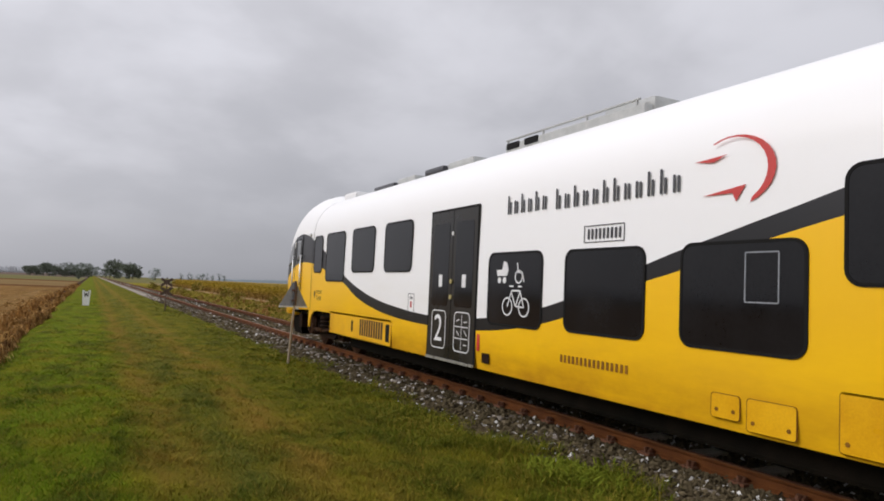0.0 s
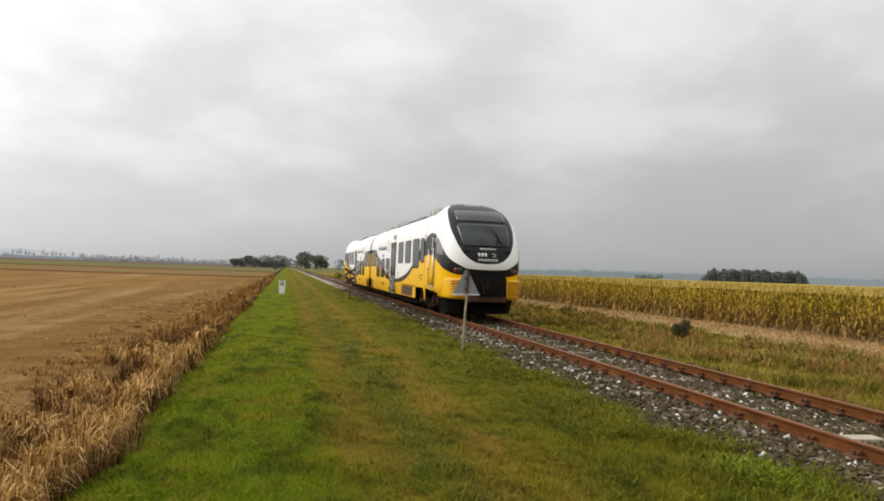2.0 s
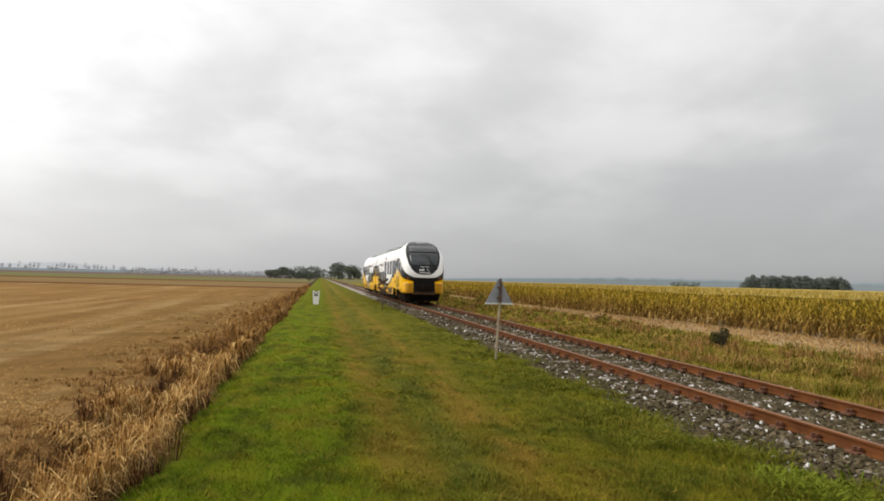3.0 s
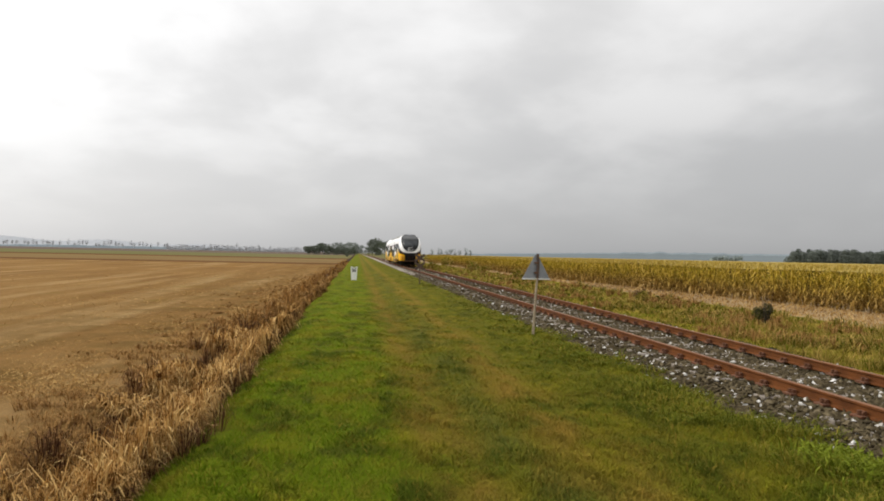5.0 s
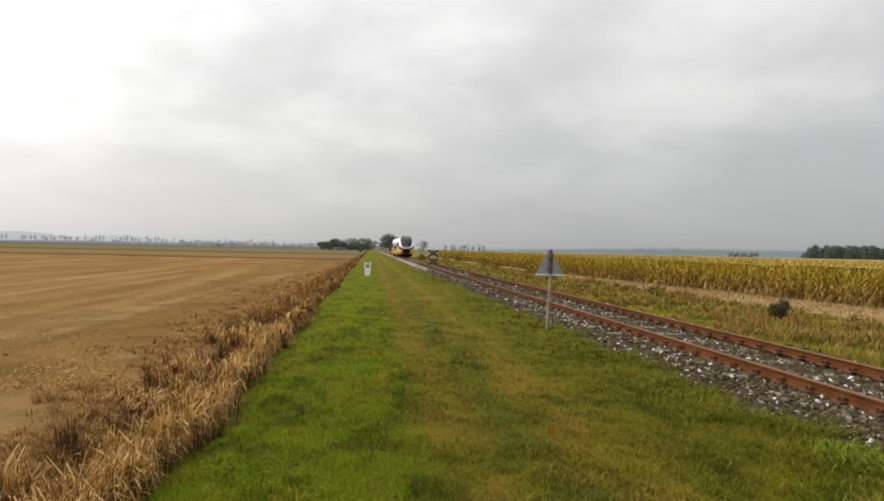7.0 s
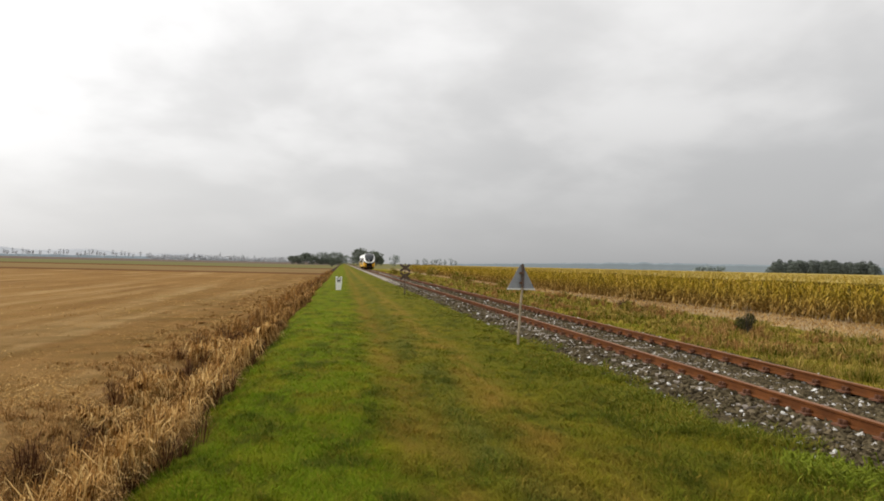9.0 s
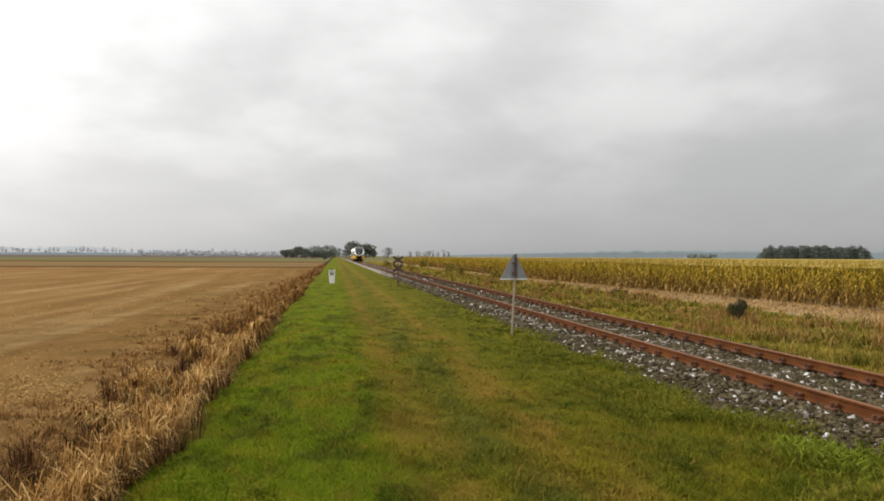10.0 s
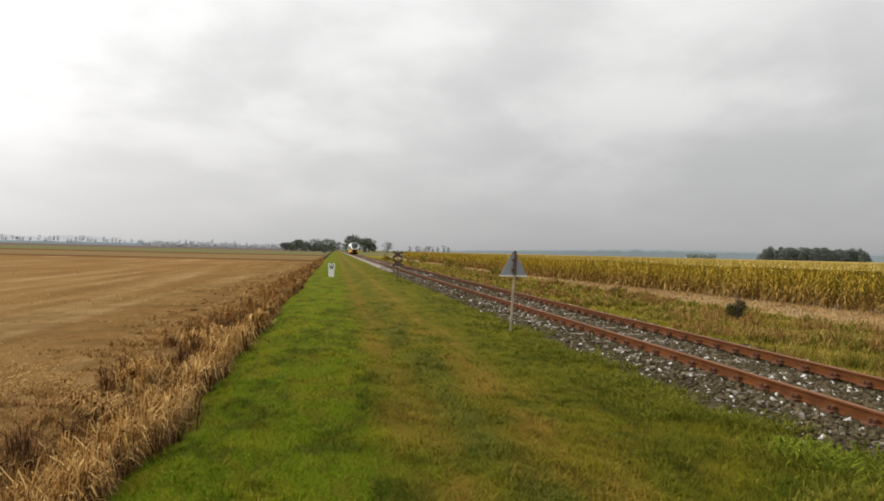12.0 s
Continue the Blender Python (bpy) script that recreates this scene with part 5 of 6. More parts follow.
def make_side_details(body, cab, far, hand):
    sd = Side(body, far, hand)
    # windows: (from, to, sill, head)
    for s0, s1, z0, z1 in ((0.52, 1.22, 1.77, 2.66), (1.55, 2.88, 1.78, 2.70), (3.2, 4.5, 1.18, 2.15), (5.0, 6.32, 1.18, 2.15), (6.8, 8.1, 1.16, 2.16), (10.80, 12.08, 1.92, 2.86), (12.64, 13.96, 1.92, 2.86), (14.48, 15.82, 1.71, 2.86), (16.16, 16.84, 1.92, 2.84)):
        w = sd.rect("window", s0, s1, z0, z1, 0.13, GLASS, 0.008, 0.0, label="dark tinted window pane with rounded corners")
        sd.outline("seal", s0 - 0.015, s1 + 0.015, z0 - 0.015, z1 + 0.015, 0.14, 0.03, RUBBER, 0.0, w, thick=0.012)
        if s0 == 3.2 and far > 0:
            sd.outline("vent_flap", s0 + 0.24, s0 + 0.58, z0 + 0.43, z1 - 0.09, 0.02, 0.012, SIGNGREY, 0.009, w)
    # bike and pram space, with white signs on the pane
    if far > 0:
        by, bz, py, pz = 7.38, 1.42, 7.74, 1.86
    else:
        by, bz, py, pz = 7.68, 1.45, 7.06, 1.50

    def moved(pairs, dy, dz):
        return [((a + dy, b + dz), (c + dy, d + dz)) for (a, b), (c, d) in pairs]
    bike = ring_lines(-0.20, 0, 0.12) + ring_lines(0.20, 0, 0.12) + [((-0.20, 0), (-0.10, 0.22)), ((-0.10, 0.22), (0.10, 0.22)), ((0.10, 0.22), (0.20, 0)), ((-0.10, 0.20), (0.0, 0.01)), ((0.0, 0.01), (0.11, 0.20)), ((0.0, 0.01), (-0.20, 0)), ((-0.14, 0.28), (-0.05, 0.28)), ((0.06, 0.28), (0.16, 0.28))]
    sd.strokes("bicycle_sign", moved(bike, by, bz), 0.022, WHITE, label="white bicycle symbol")
    pram = [(-0.12, -0.02), (0.12, -0.02), (0.14, 0.06), (0.0, 0.07), (-0.04, 0.19), (-0.12, 0.16), (-0.16, 0.06)]
    sd.plate("pram_sign", [(py + a, pz + b) for a, b in (pram if far > 0 else [(-a, b) for a, b in pram[::-1]])], WHITE, 0.003, 0.009, label="white pram symbol")
    for dy in (-0.065, 0.065):
        sd.plate("pram_wheel", [(py + dy + 0.045 * math.cos(i * 0.628), pz - 0.08 + 0.045 * math.sin(i * 0.628)) for i in range(10)], WHITE, 0.003, 0.009)
    if far > 0:
        sd.strokes("wheelchair_sign", moved(ring_lines(0, -0.03, 0.085) + [((0.04, 0.16), (0.02, 0.03)), ((0.02, 0.03), (-0.08, 0.03)), ((-0.08, 0.03), (-0.13, -0.10))], 7.32, pz), 0.022, WHITE, label="white wheelchair symbol")
    # passenger door, two leaves
    sd.rect("door_surround", 8.42, 10.04, 0.47, 2.93, 0.02, RUBBER, 0.006, 0.0, label="black door surround")
    for a, b, lead in ((8.46, 9.22, far > 0), (9.24, 10.0, far < 0)):
        leaf = sd.rect("door_leaf", a, b, 0.52, 2.89, 0.015, DOORGREY, 0.008, 0.004, label="dark grey sliding door leaf")
        sd.rect("door_pane", a + 0.10, b - 0.10, 1.35, 2.70, 0.06, GLASS, 0.004, 0.012, leaf, "dark glass pane")
        sd.outline("class_frame" if not lead else "rules_frame", a + 0.13, b - 0.13, 0.66, 1.28, 0.09, 0.016, WHITE, 0.012, leaf, "thin white rounded outline", 0.003)
        if lead:
            sd.strokes("rules_sign", [((a + 0.38, 0.70), (a + 0.38, 1.24)), ((a + 0.17, 1.05), (b - 0.17, 1.05)), ((a + 0.17, 0.87), (b - 0.17, 0.87)), ((a + 0.2, 1.14), (a + 0.32, 1.12)), ((a + 0.44, 1.17), (a + 0.55, 1.13)), ((a + 0.2, 0.92), (a + 0.3, 1.0)), ((a + 0.45, 0.92), (a + 0.53, 0.98)), ((a + 0.2, 0.78), (a + 0.3, 0.78))], 0.014, WHITE, 0.013, leaf, "white rows of small rule symbols")
        else:
            m = Matrix.Translation((hand * (HALF + 0.016), far * (a + b) / 2, 0.965)) @ Matrix(((0, 0, hand, 0), (hand, 0, 0, 0), (0, 1, 0, 0), (0, 0, 0, 1)))
            lettering("2", 0.62, m, leaf, WHITE, "large white class number 2")
        if far > 0:
            sd.rect("notice", a + 0.3, a + 0.42, 1.66, 1.86, 0.01, WHITE, 0.003, 0.017, leaf, "small white notice")
    for z in (1.50, 1.75):
        sd.plate("door_button", [(9.23 + 0.04 * math.cos(i * 0.628), z + 0.04 * math.sin(i * 0.628)) for i in range(10)], BRASS, 0.02, 0.012, label="round brass door button")
    sd.plate("door_lamp", [(9.23 + 0.035 * math.cos(i * 0.628), 2.52 + 0.035 * math.sin(i * 0.628)) for i in range(10)], SIGNEDGE, 0.012, 0.012, label="small round door lamp")
    sd.rect("door_step", 8.44, 10.02, 0.475, 0.515, 0.008, STEEL, 0.03, 0.0, label="steel door sill")
    # writing on the side, as bars, and the red emblem
    letters = word_bars(6, 7.70, 6.72, 2.70, 2.96, (0, 2, 4)) + word_bars(12, 6.60, 4.50, 2.68, 2.94, (0, 2, 5, 6, 9, 10)) if far > 0 else word_bars(6, 3.7, 4.62, 2.66, 2.92, (0, 2, 4)) + word_bars(12, 4.78, 6.9, 2.63, 2.89, (0, 2, 5, 6, 9, 10))
    for a, b, z0, z1 in letters:
        q = (b - a) * 0.36
        sd.rect("name_bar", min(a, a + q), max(a, a + q), z0, z1, 0.008, INK, 0.003, 0.001)
        sd.rect("name_bar", min(b, b - q), max(b, b - q), z0, z0 + 0.17, 0.008, INK, 0.003, 0.001)
    c0, d0 = (3.95, -1) if far > 0 else (7.30, 1)
    arc_o = [(c0 + d0 * (0.02 + 0.44 * math.sin(t)), 2.80 + 0.33 * math.cos(t)) for t in np.linspace(-0.55, 2.7, 16)]
    arc_i = [(c0 + d0 * (0.0 + 0.38 * math.sin(t)), 2.80 + 0.315 * math.cos(t)) for t in np.linspace(2.5, -0.5, 14)]
    sd.plate("emblem_arc", arc_o + arc_i, RED, 0.003, 0.001, label="red curved emblem")
    sd.plate("emblem_beak", [(c0 - d0 * 0.32, 2.60), (c0 + d0 * 0.16, 2.665), (c0 + d0 * 0.06, 2.52), (c0 + d0 * 0.02, 2.60)], RED, 0.003, 0.001)
    sd.plate("emblem_eye", [(c0 - d0 * 0.42, 2.94), (c0 - d0 * 0.05, 2.965), (c0 - d0 * 0.2, 2.91)], RED, 0.003, 0.001)
    n0, n1 = (6.0, 5.32) if far > 0 else (5.35, 6.0)
    sd.outline("number_frame", min(n0, n1), max(n0, n1), 2.23, 2.43, 0.01, 0.01, INK, 0.001, thick=0.003)
    for a, b, z0, z1 in word_bars(9, n0 + (n1 - n0) * 0.08, n0 + (n1 - n0) * 0.95, 2.27, 2.39, range(9)):
        sd.rect("number_bar", min(a, b), max(a, b), z0, z1, 0.004, INK, 0.003, 0.001)
    for a, b, z0, z1 in word_bars(16, 5.2, 6.4, 0.80, 0.89, range(16)):
        sd.rect("number_bar", a, b, z0, z1, 0.004, SEAMDIRT, 0.003, 0.0)
    for word, z in (("DOLNY", 1.415), ("ŚLĄSK", 1.265)):
        m = Matrix.Translation((hand * (HALF + 0.002), far * (16.46 if far < 0 else 16.29), z)) @ Matrix(((0, 0, hand, 0), (hand, 0, 0, 0), (0, 1, 0, 0), (0, 0, 0, 1)))
        lettering(word, 0.135, m, body, BRONZE, "dark brown lettering", 0.001)
    c = 16.02 if far < 0 else 16.60
    sd.plate("crest", [(c, 1.44), (c + 0.12, 1.44), (c + 0.12, 1.33), (c + 0.06, 1.26), (c, 1.33)], BRONZE, 0.003, 0.001, label="small dark shield emblem")
    # hatches in the skirt
    for s0, s1, z0, z1, lab in ((1.80, 2.92, 0.50, 0.96, "yellow skirt hatch"), (3.28, 3.74, 0.50, 0.78, "yellow skirt hatch"), (3.82, 4.12, 0.56, 0.78, "yellow skirt hatch"), (11.6, 15.3, 0.49, 0.98, "dusty yellow engine cover")):
        if far < 0 and 3.0 < s0 < 4.0:
            continue
        h = sd.rect("hatch", s0, s1, z0, z1, 0.03, YELLOW, 0.012, -0.012, label=lab)
        sd.outline("hatch_seam", s0 - 0.008, s1 + 0.008, z0, z1 + 0.008, 0.035, 0.006, SEAMDIRT, -0.012, h, thick=0.012)
        for a in (s0 + 0.06, s1 - 0.06):
            sd.plate("catch", [(a + 0.02 * math.cos(i * 1.05), (z0 + 0.08) + 0.02 * math.sin(i * 1.05)) for i in range(6)], SEAMDIRT, 0.006, 0.0, h)
    if far > 0:
        for i in range(10):
            sd.rect("grille_slat", 12.02 + i * 0.13, 12.10 + i * 0.13, 0.58, 0.92, 0.01, RADIATOR, 0.006, 0.0, label="narrow dark grille slat")
        sd.rect("opening", 11.68, 11.86, 0.56, 0.90, 0.03, RUBBER, 0.004, 0.0)
        sd.rect("opening", 13.7, 13.8, 0.62, 0.86, 0.02, RUBBER, 0.004, 0.0)
    else:
        for a, b in ((12.25, 13.45), (13.48, 14.65)):
            sd.rect("radiator_grille", a, b, 0.53, 0.93, 0.02, RADIATOR, 0.006, 0.0, label="brown dirty radiator grille")
        sd.rect("opening", 11.9, 12.15, 0.53, 0.90, 0.05, RUBBER, 0.004, 0.0)
        vent = sd.rect("air_grille", 8.95, 9.75, 3.06, 3.30, 0.02, SIGNEDGE, 0.03, -0.05, label="white framed louvre above the door")
        for i in range(6):
            sd.rect("louvre", 9.0, 9.70, 3.085 + i * 0.034, 3.102 + i * 0.034, 0.004, INK, 0.006, -0.022, vent)
    sd.rect("step_plate", 8.02, 8.22, 0.58, 0.72, 0.01, GRIME, 0.006, 0.0)
    sd.rect("red_label", 8.30, 8.38, 0.74, 0.98, 0.008, RED, 0.004, 0.0, label="small red label")
    p = sd.outline("switch_flap", 10.62, 10.88, 1.12, 1.52, 0.03, 0.010, INK, 0.001, label="thin outline of a small service flap", thick=0.003)
    m = Matrix.Translation((hand * (HALF + 0.004), far * 10.75, 1.44)) @ Matrix(((0, 0, hand, 0), (hand, 0, 0, 0), (0, 1, 0, 0), (0, 0, 0, 1)))
    lettering("ON", 0.07, m, p, INK, "small dark letters ON")
    sd.rect("switch_mark", 10.72, 10.78, 1.27, 1.38, 0.004, RED, 0.003, 0.001, p)
    # brackets by the bogies
    s = 1.12
    sd.plate("skirt_bracket", [(s - 0.30, 1.03), (s + 0.34, 0.99), (s + 0.08, 0.88), (s - 0.02, 0.70), (s - 0.05, 0.48), (s - 0.17, 0.48), (s - 0.16, 0.72), (s - 0.22, 0.90)], YELLOW, 0.03, -0.04, label="yellow bracket down to the bogie")
    sd.plate("skirt_bracket", [(16.45, 0.97), (17.14, 0.97), (17.14, 0.54), (17.04, 0.50), (17.0, 0.66), (16.92, 0.80), (16.74, 0.90)], YELLOW, 0.03, -0.04, label="yellow bracket down to the bogie")
    # cab: door, handrails, side window, camera, seam
    cs = Side(cab, far, hand)
    d = side_patch("cab_door", far, hand, 18.02, 18.66, 1.14, 2.92, PAINT, cab, "narrow cab door with a small pane", 0.010)
    side_patch("cab_door_pane", far, hand, 18.16, 18.48, 2.28, 2.82, CABGLASS, d, "small rounded dark pane", 0.016)
    side_patch("cab_window", far, hand, 18.88, 19.75, 2.13, 2.8, CABGLASS, cab, "grey cab side window", 0.008, lambda s: float(np.interp(s, [18.88, 19.15, 19.75], [2.80, 2.74, 2.30])))
    side_patch("cab_step", far, hand, 18.06, 18.58, 1.02, 1.09, STEEL, cab, "steel foot plate under the cab door", 0.03)
    for a, b, z0, z1 in ((18.0, 18.02, 1.12, 2.94), (18.66, 18.68, 1.12, 2.94), (18.0, 18.68, 1.115, 1.14)):
        side_patch("door_gap", far, hand, a, b, z0, z1, RUBBER, d, "", 0.012)
    side_patch("door_pane_rim", far, hand, 18.13, 18.51, 2.25, 2.85, RUBBER, d, "black rubber rim", 0.013)
    bm = bmesh.new()
    x = nose_x(18.55, 1.7)
    add_tube(bm, (hand * (x + 0.045), far * 18.60, 1.62), (hand * (x + 0.045), far * 18.44, 1.62), 0.014, None, 8)
    add_tube(bm, (hand * x, far * 18.60, 1.62), (hand * (x + 0.045), far * 18.60, 1.62), 0.016, None, 8)
    part("handle", bm, STEEL, d, "steel lever handle")
    side_patch("lower_foot_plate", far, hand, 18.08, 18.60, 0.90, 0.96, STEEL, cab, "steel foot plate under the cab door", 0.02)
    side_patch("cab_number_plate", far, hand, 18.745, 18.81, 2.62, 2.80, WHITE, cab, "small white plate", 0.012)
    for s in (17.96, 18.74):
        bm = bmesh.new()
        x = nose_x(s, 1.6)
        add_tube(bm, (hand * (x + 0.06), far * s, 1.06), (hand * (x + 0.06), far * s, 2.40), 0.020)
        for z in (1.08, 2.38):
            add_tube(bm, (hand * (x - 0.01), far * s, z), (hand * (x + 0.06), far * s, z), 0.018)
        part("handrail", bm, STEEL, cab, "bright steel handrail beside the cab door", True)
    part("mirror_camera", box(*sorted((hand * (HALF - 0.02), hand * (HALF + 0.06))), *sorted((far * 17.20, far * 17.30)), 2.88, 2.96, 0.02), WHITE, cab, "small white camera housing")


def make_cab_front(cab, far):
    nose_patch("windscreen", far, -0.92, 0.92, 2.46, 3.24, SCREEN, cab, "dark curved windscreen", 0.012, 18, 10, 0.10, 0.12)
    nose_patch("display_pane", far, -0.88, 0.88, 3.31, 3.64, DISPLAY, cab, "dark destination display pane with painted grey sky reflection", 0.012, 18, 6, 0.07, 0.0)
    nose_patch("top_hatch", far, -0.30, 0.30, 3.80, 3.89, SIGNGREY, cab, "grey panel on the cab roof", 0.006, 6, 3, 0.03)
    # wiper
    bm = bmesh.new()
    p = [(0.30, 2.42), (0.42, 2.78), (0.24, 3.08)]
    for (xa, za), (xb, zb), r in ((p[0], p[1], 0.014), (p[1], p[2], 0.010), ((0.52, 2.46), (0.36, 2.98), 0.010), ((0.36, 2.72), (0.62, 2.52), 0.012)):
        add_tube(bm, (xa, far * (nose_s(xa, za) + 0.05), za + 0.03 + lift(nose_s(xa, za), za)), (xb, far * (nose_s(xb, zb) + 0.05), zb + 0.03 + lift(nose_s(xb, zb), zb)), r, None, 6)
    part("wiper", bm, RUBBER, cab, "black windscreen wiper")
    for x in (-0.72, 0.72):
        nose_patch("nose_vent", far, x - 0.12, x + 0.12, 2.26, 2.34, RUBBER, cab, "small black louvre", 0.012, 4, 2)
    # number and name plates as bars, and the small white emblem
    for a, b, z0, z1 in word_bars(9, 0.27 * far, -0.31 * far, 2.36, 2.42, range(9)):
        nose_patch("number_bar", far, min(a, b), max(a, b), z0, z1, WHITE, cab, "", 0.006, 1, 1)
    for a, b, z0, z1 in word_bars(9, 0.34 * far, -0.36 * far, 1.97, 2.06, range(9)):
        nose_patch("number_bar", far, min(a, b), max(a, b), z0, z1, WHITE, cab, "", 0.006, 1, 1)
    for a, b in ((-0.34, -0.27), (-0.24, -0.14), (-0.11, -0.03)):
        nose_patch("emblem_bar", far, min(-a * far, -b * far), max(-a * far, -b * far), 2.13, 2.25, WHITE, cab, "", 0.006, 1, 1)
    arc = [(0.14 + 0.14 * math.sin(t), 2.19 + 0.055 * math.cos(t)) for t in np.linspace(0.0, 2.9, 9)]
    for (a, z0), (b, z1) in zip(arc, arc[1:]):
        bm = tube((-a * far, far * (nose_s(a, z0) + 0.012), z0), (-b * far, far * (nose_s(b, z1) + 0.012), z1), 0.011, None, 5)
        part("emblem_arc", bm, WHITE, cab)
    # lamps
    for h in (-1, 1):
        x, z = h * 0.98, 1.68
        turn = Euler((0, 0, radians(-40) * h * far)).to_matrix().to_4x4()
        m = Matrix.Translation((x, far * (nose_s(x, z) - 0.035), z)) @ turn
        bm = bmesh.new()
        bmesh.ops.create_uvsphere(bm, u_segments=20, v_segments=12, radius=1.0, matrix=m @ Matrix.Diagonal((0.19, 0.05, 0.13, 1)))
        lamp = part("headlight", bm, LENS, cab, "dark oval headlight", True)
        bm = bmesh.new()
        bmesh.ops.create_uvsphere(bm, u_segments=16, v_segments=10, radius=1.0, matrix=m @ Matrix.Translation((h * 0.05, far * 0.012, 0)) @ Matrix.Diagonal((0.085, 0.05, 0.085, 1)))
        part("tail_lamp", bm, TAIL if far < 0 else LENS, lamp, "round red tail lamp" if far < 0 else "round dark lamp", True)
    # bumper blocks with ribs, black block for the coupler recess, valance and plough
    for h in (-1, 1):
        plan = [(0.70, 19.0), (1.36, 19.0), (1.34, 19.6), (1.28, 20.0), (1.18, 20.28), (1.02, 20.42), (0.70, 20.45)]
        bm = prism(plan, 0.70, lambda u, v, w: (h * u, far * v, 0.70 + w))
        bmesh.ops.bevel(bm, geom=[e for e in bm.edges if abs(e.verts[0].co.z - e.verts[1].co.z) < 0.01], offset=0.09, segments=4, profile=0.5, affect="EDGES")
        blk = part("bumper_block", bm, YELLOW, cab, "yellow bumper block with ribbed front", True)
        for i in range(7):
            z = 0.77 + i * 0.084
            bm = prism([(0.72, 20.2), (1.17, 20.2), (1.20, 20.29), (1.05, 20.46), (0.72, 20.50)], 0.05, lambda u, v, w: (h * u, far * v, z + w))
            bmesh.ops.bevel(bm, geom=[e for e in bm.edges if abs(e.verts[0].co.z - e.verts[1].co.z) < 0.01], offset=0.018, segments=2, profile=0.5, affect="EDGES")
            part("rib", bm, ORANGE, blk)
    # Solid block, no hollow: its black stands for the shade inside a recess.
    part("recess_shade_block", box(-0.70, 0.70, *sorted((far * 19.4, far * 20.41)), 0.78, 1.47, 0.02), RUBBER, cab, "black block standing in for the shaded recess behind the coupler")
    bm = bmesh.new()
    add_tube(bm, (0, far * 20.2, 1.04), (0, far * 20.62, 1.04), 0.09, 0.11, 12)
    add_box(bm, -0.20, 0.20, *sorted((far * 20.52, far * 20.78)), 0.88, 1.22, 0.03)
    add_box(bm, -0.08, 0.08, *sorted((far * 20.7, far * 20.86)), 0.96, 1.30, 0.02)
    coup = part("coupler", bm, GRIME, cab, "grimy steel coupler")
    for x, z in ((-0.42, 1.20), (0.40, 1.22), (0.5, 0.95), (-0.3, 0.92), (0.26, 1.3)):
        bm = bmesh.new()
        add_tube(bm, (x, far * 20.38, z), (x * 0.95, far * 20.6, z - 0.04), 0.035, None, 8)
        add_tube(bm, (x * 0.95, far * 20.58, z - 0.02), (x * 0.9, far * 20.64, z - 0.24), 0.022, None, 8)
        part("brake_hose", bm, GRIME, coup, "dark brake hose")
    part("valance", box(-0.72, 0.72, *sorted((far * 19.5, far * 20.45)), 0.62, 0.80, 0.03), RADIATOR, cab, "dirty brown beam under the coupler")
    bm = bmesh.new()
    pts = [(-1.24, 18.7), (-1.18, 19.7), (-0.85, 20.14), (0, 20.24), (0.85, 20.14), (1.18, 19.7), (1.24, 18.7)]
    hi = [bm.verts.new((x, far * s, 0.72)) for x, s in pts]
    lo = [bm.verts.new((x * 0.94, far * (s - 0.16), 0.20)) for x, s in pts]
    for i in range(len(pts) - 1):
        bm.faces.new((hi[i], hi[i + 1], lo[i + 1], lo[i]))
    bm.faces.new(lo)
    bmesh.ops.recalc_face_normals(bm, faces=bm.faces[:])
    part("plough", bm, DARKGEAR, cab, "black snow plough below the cab")


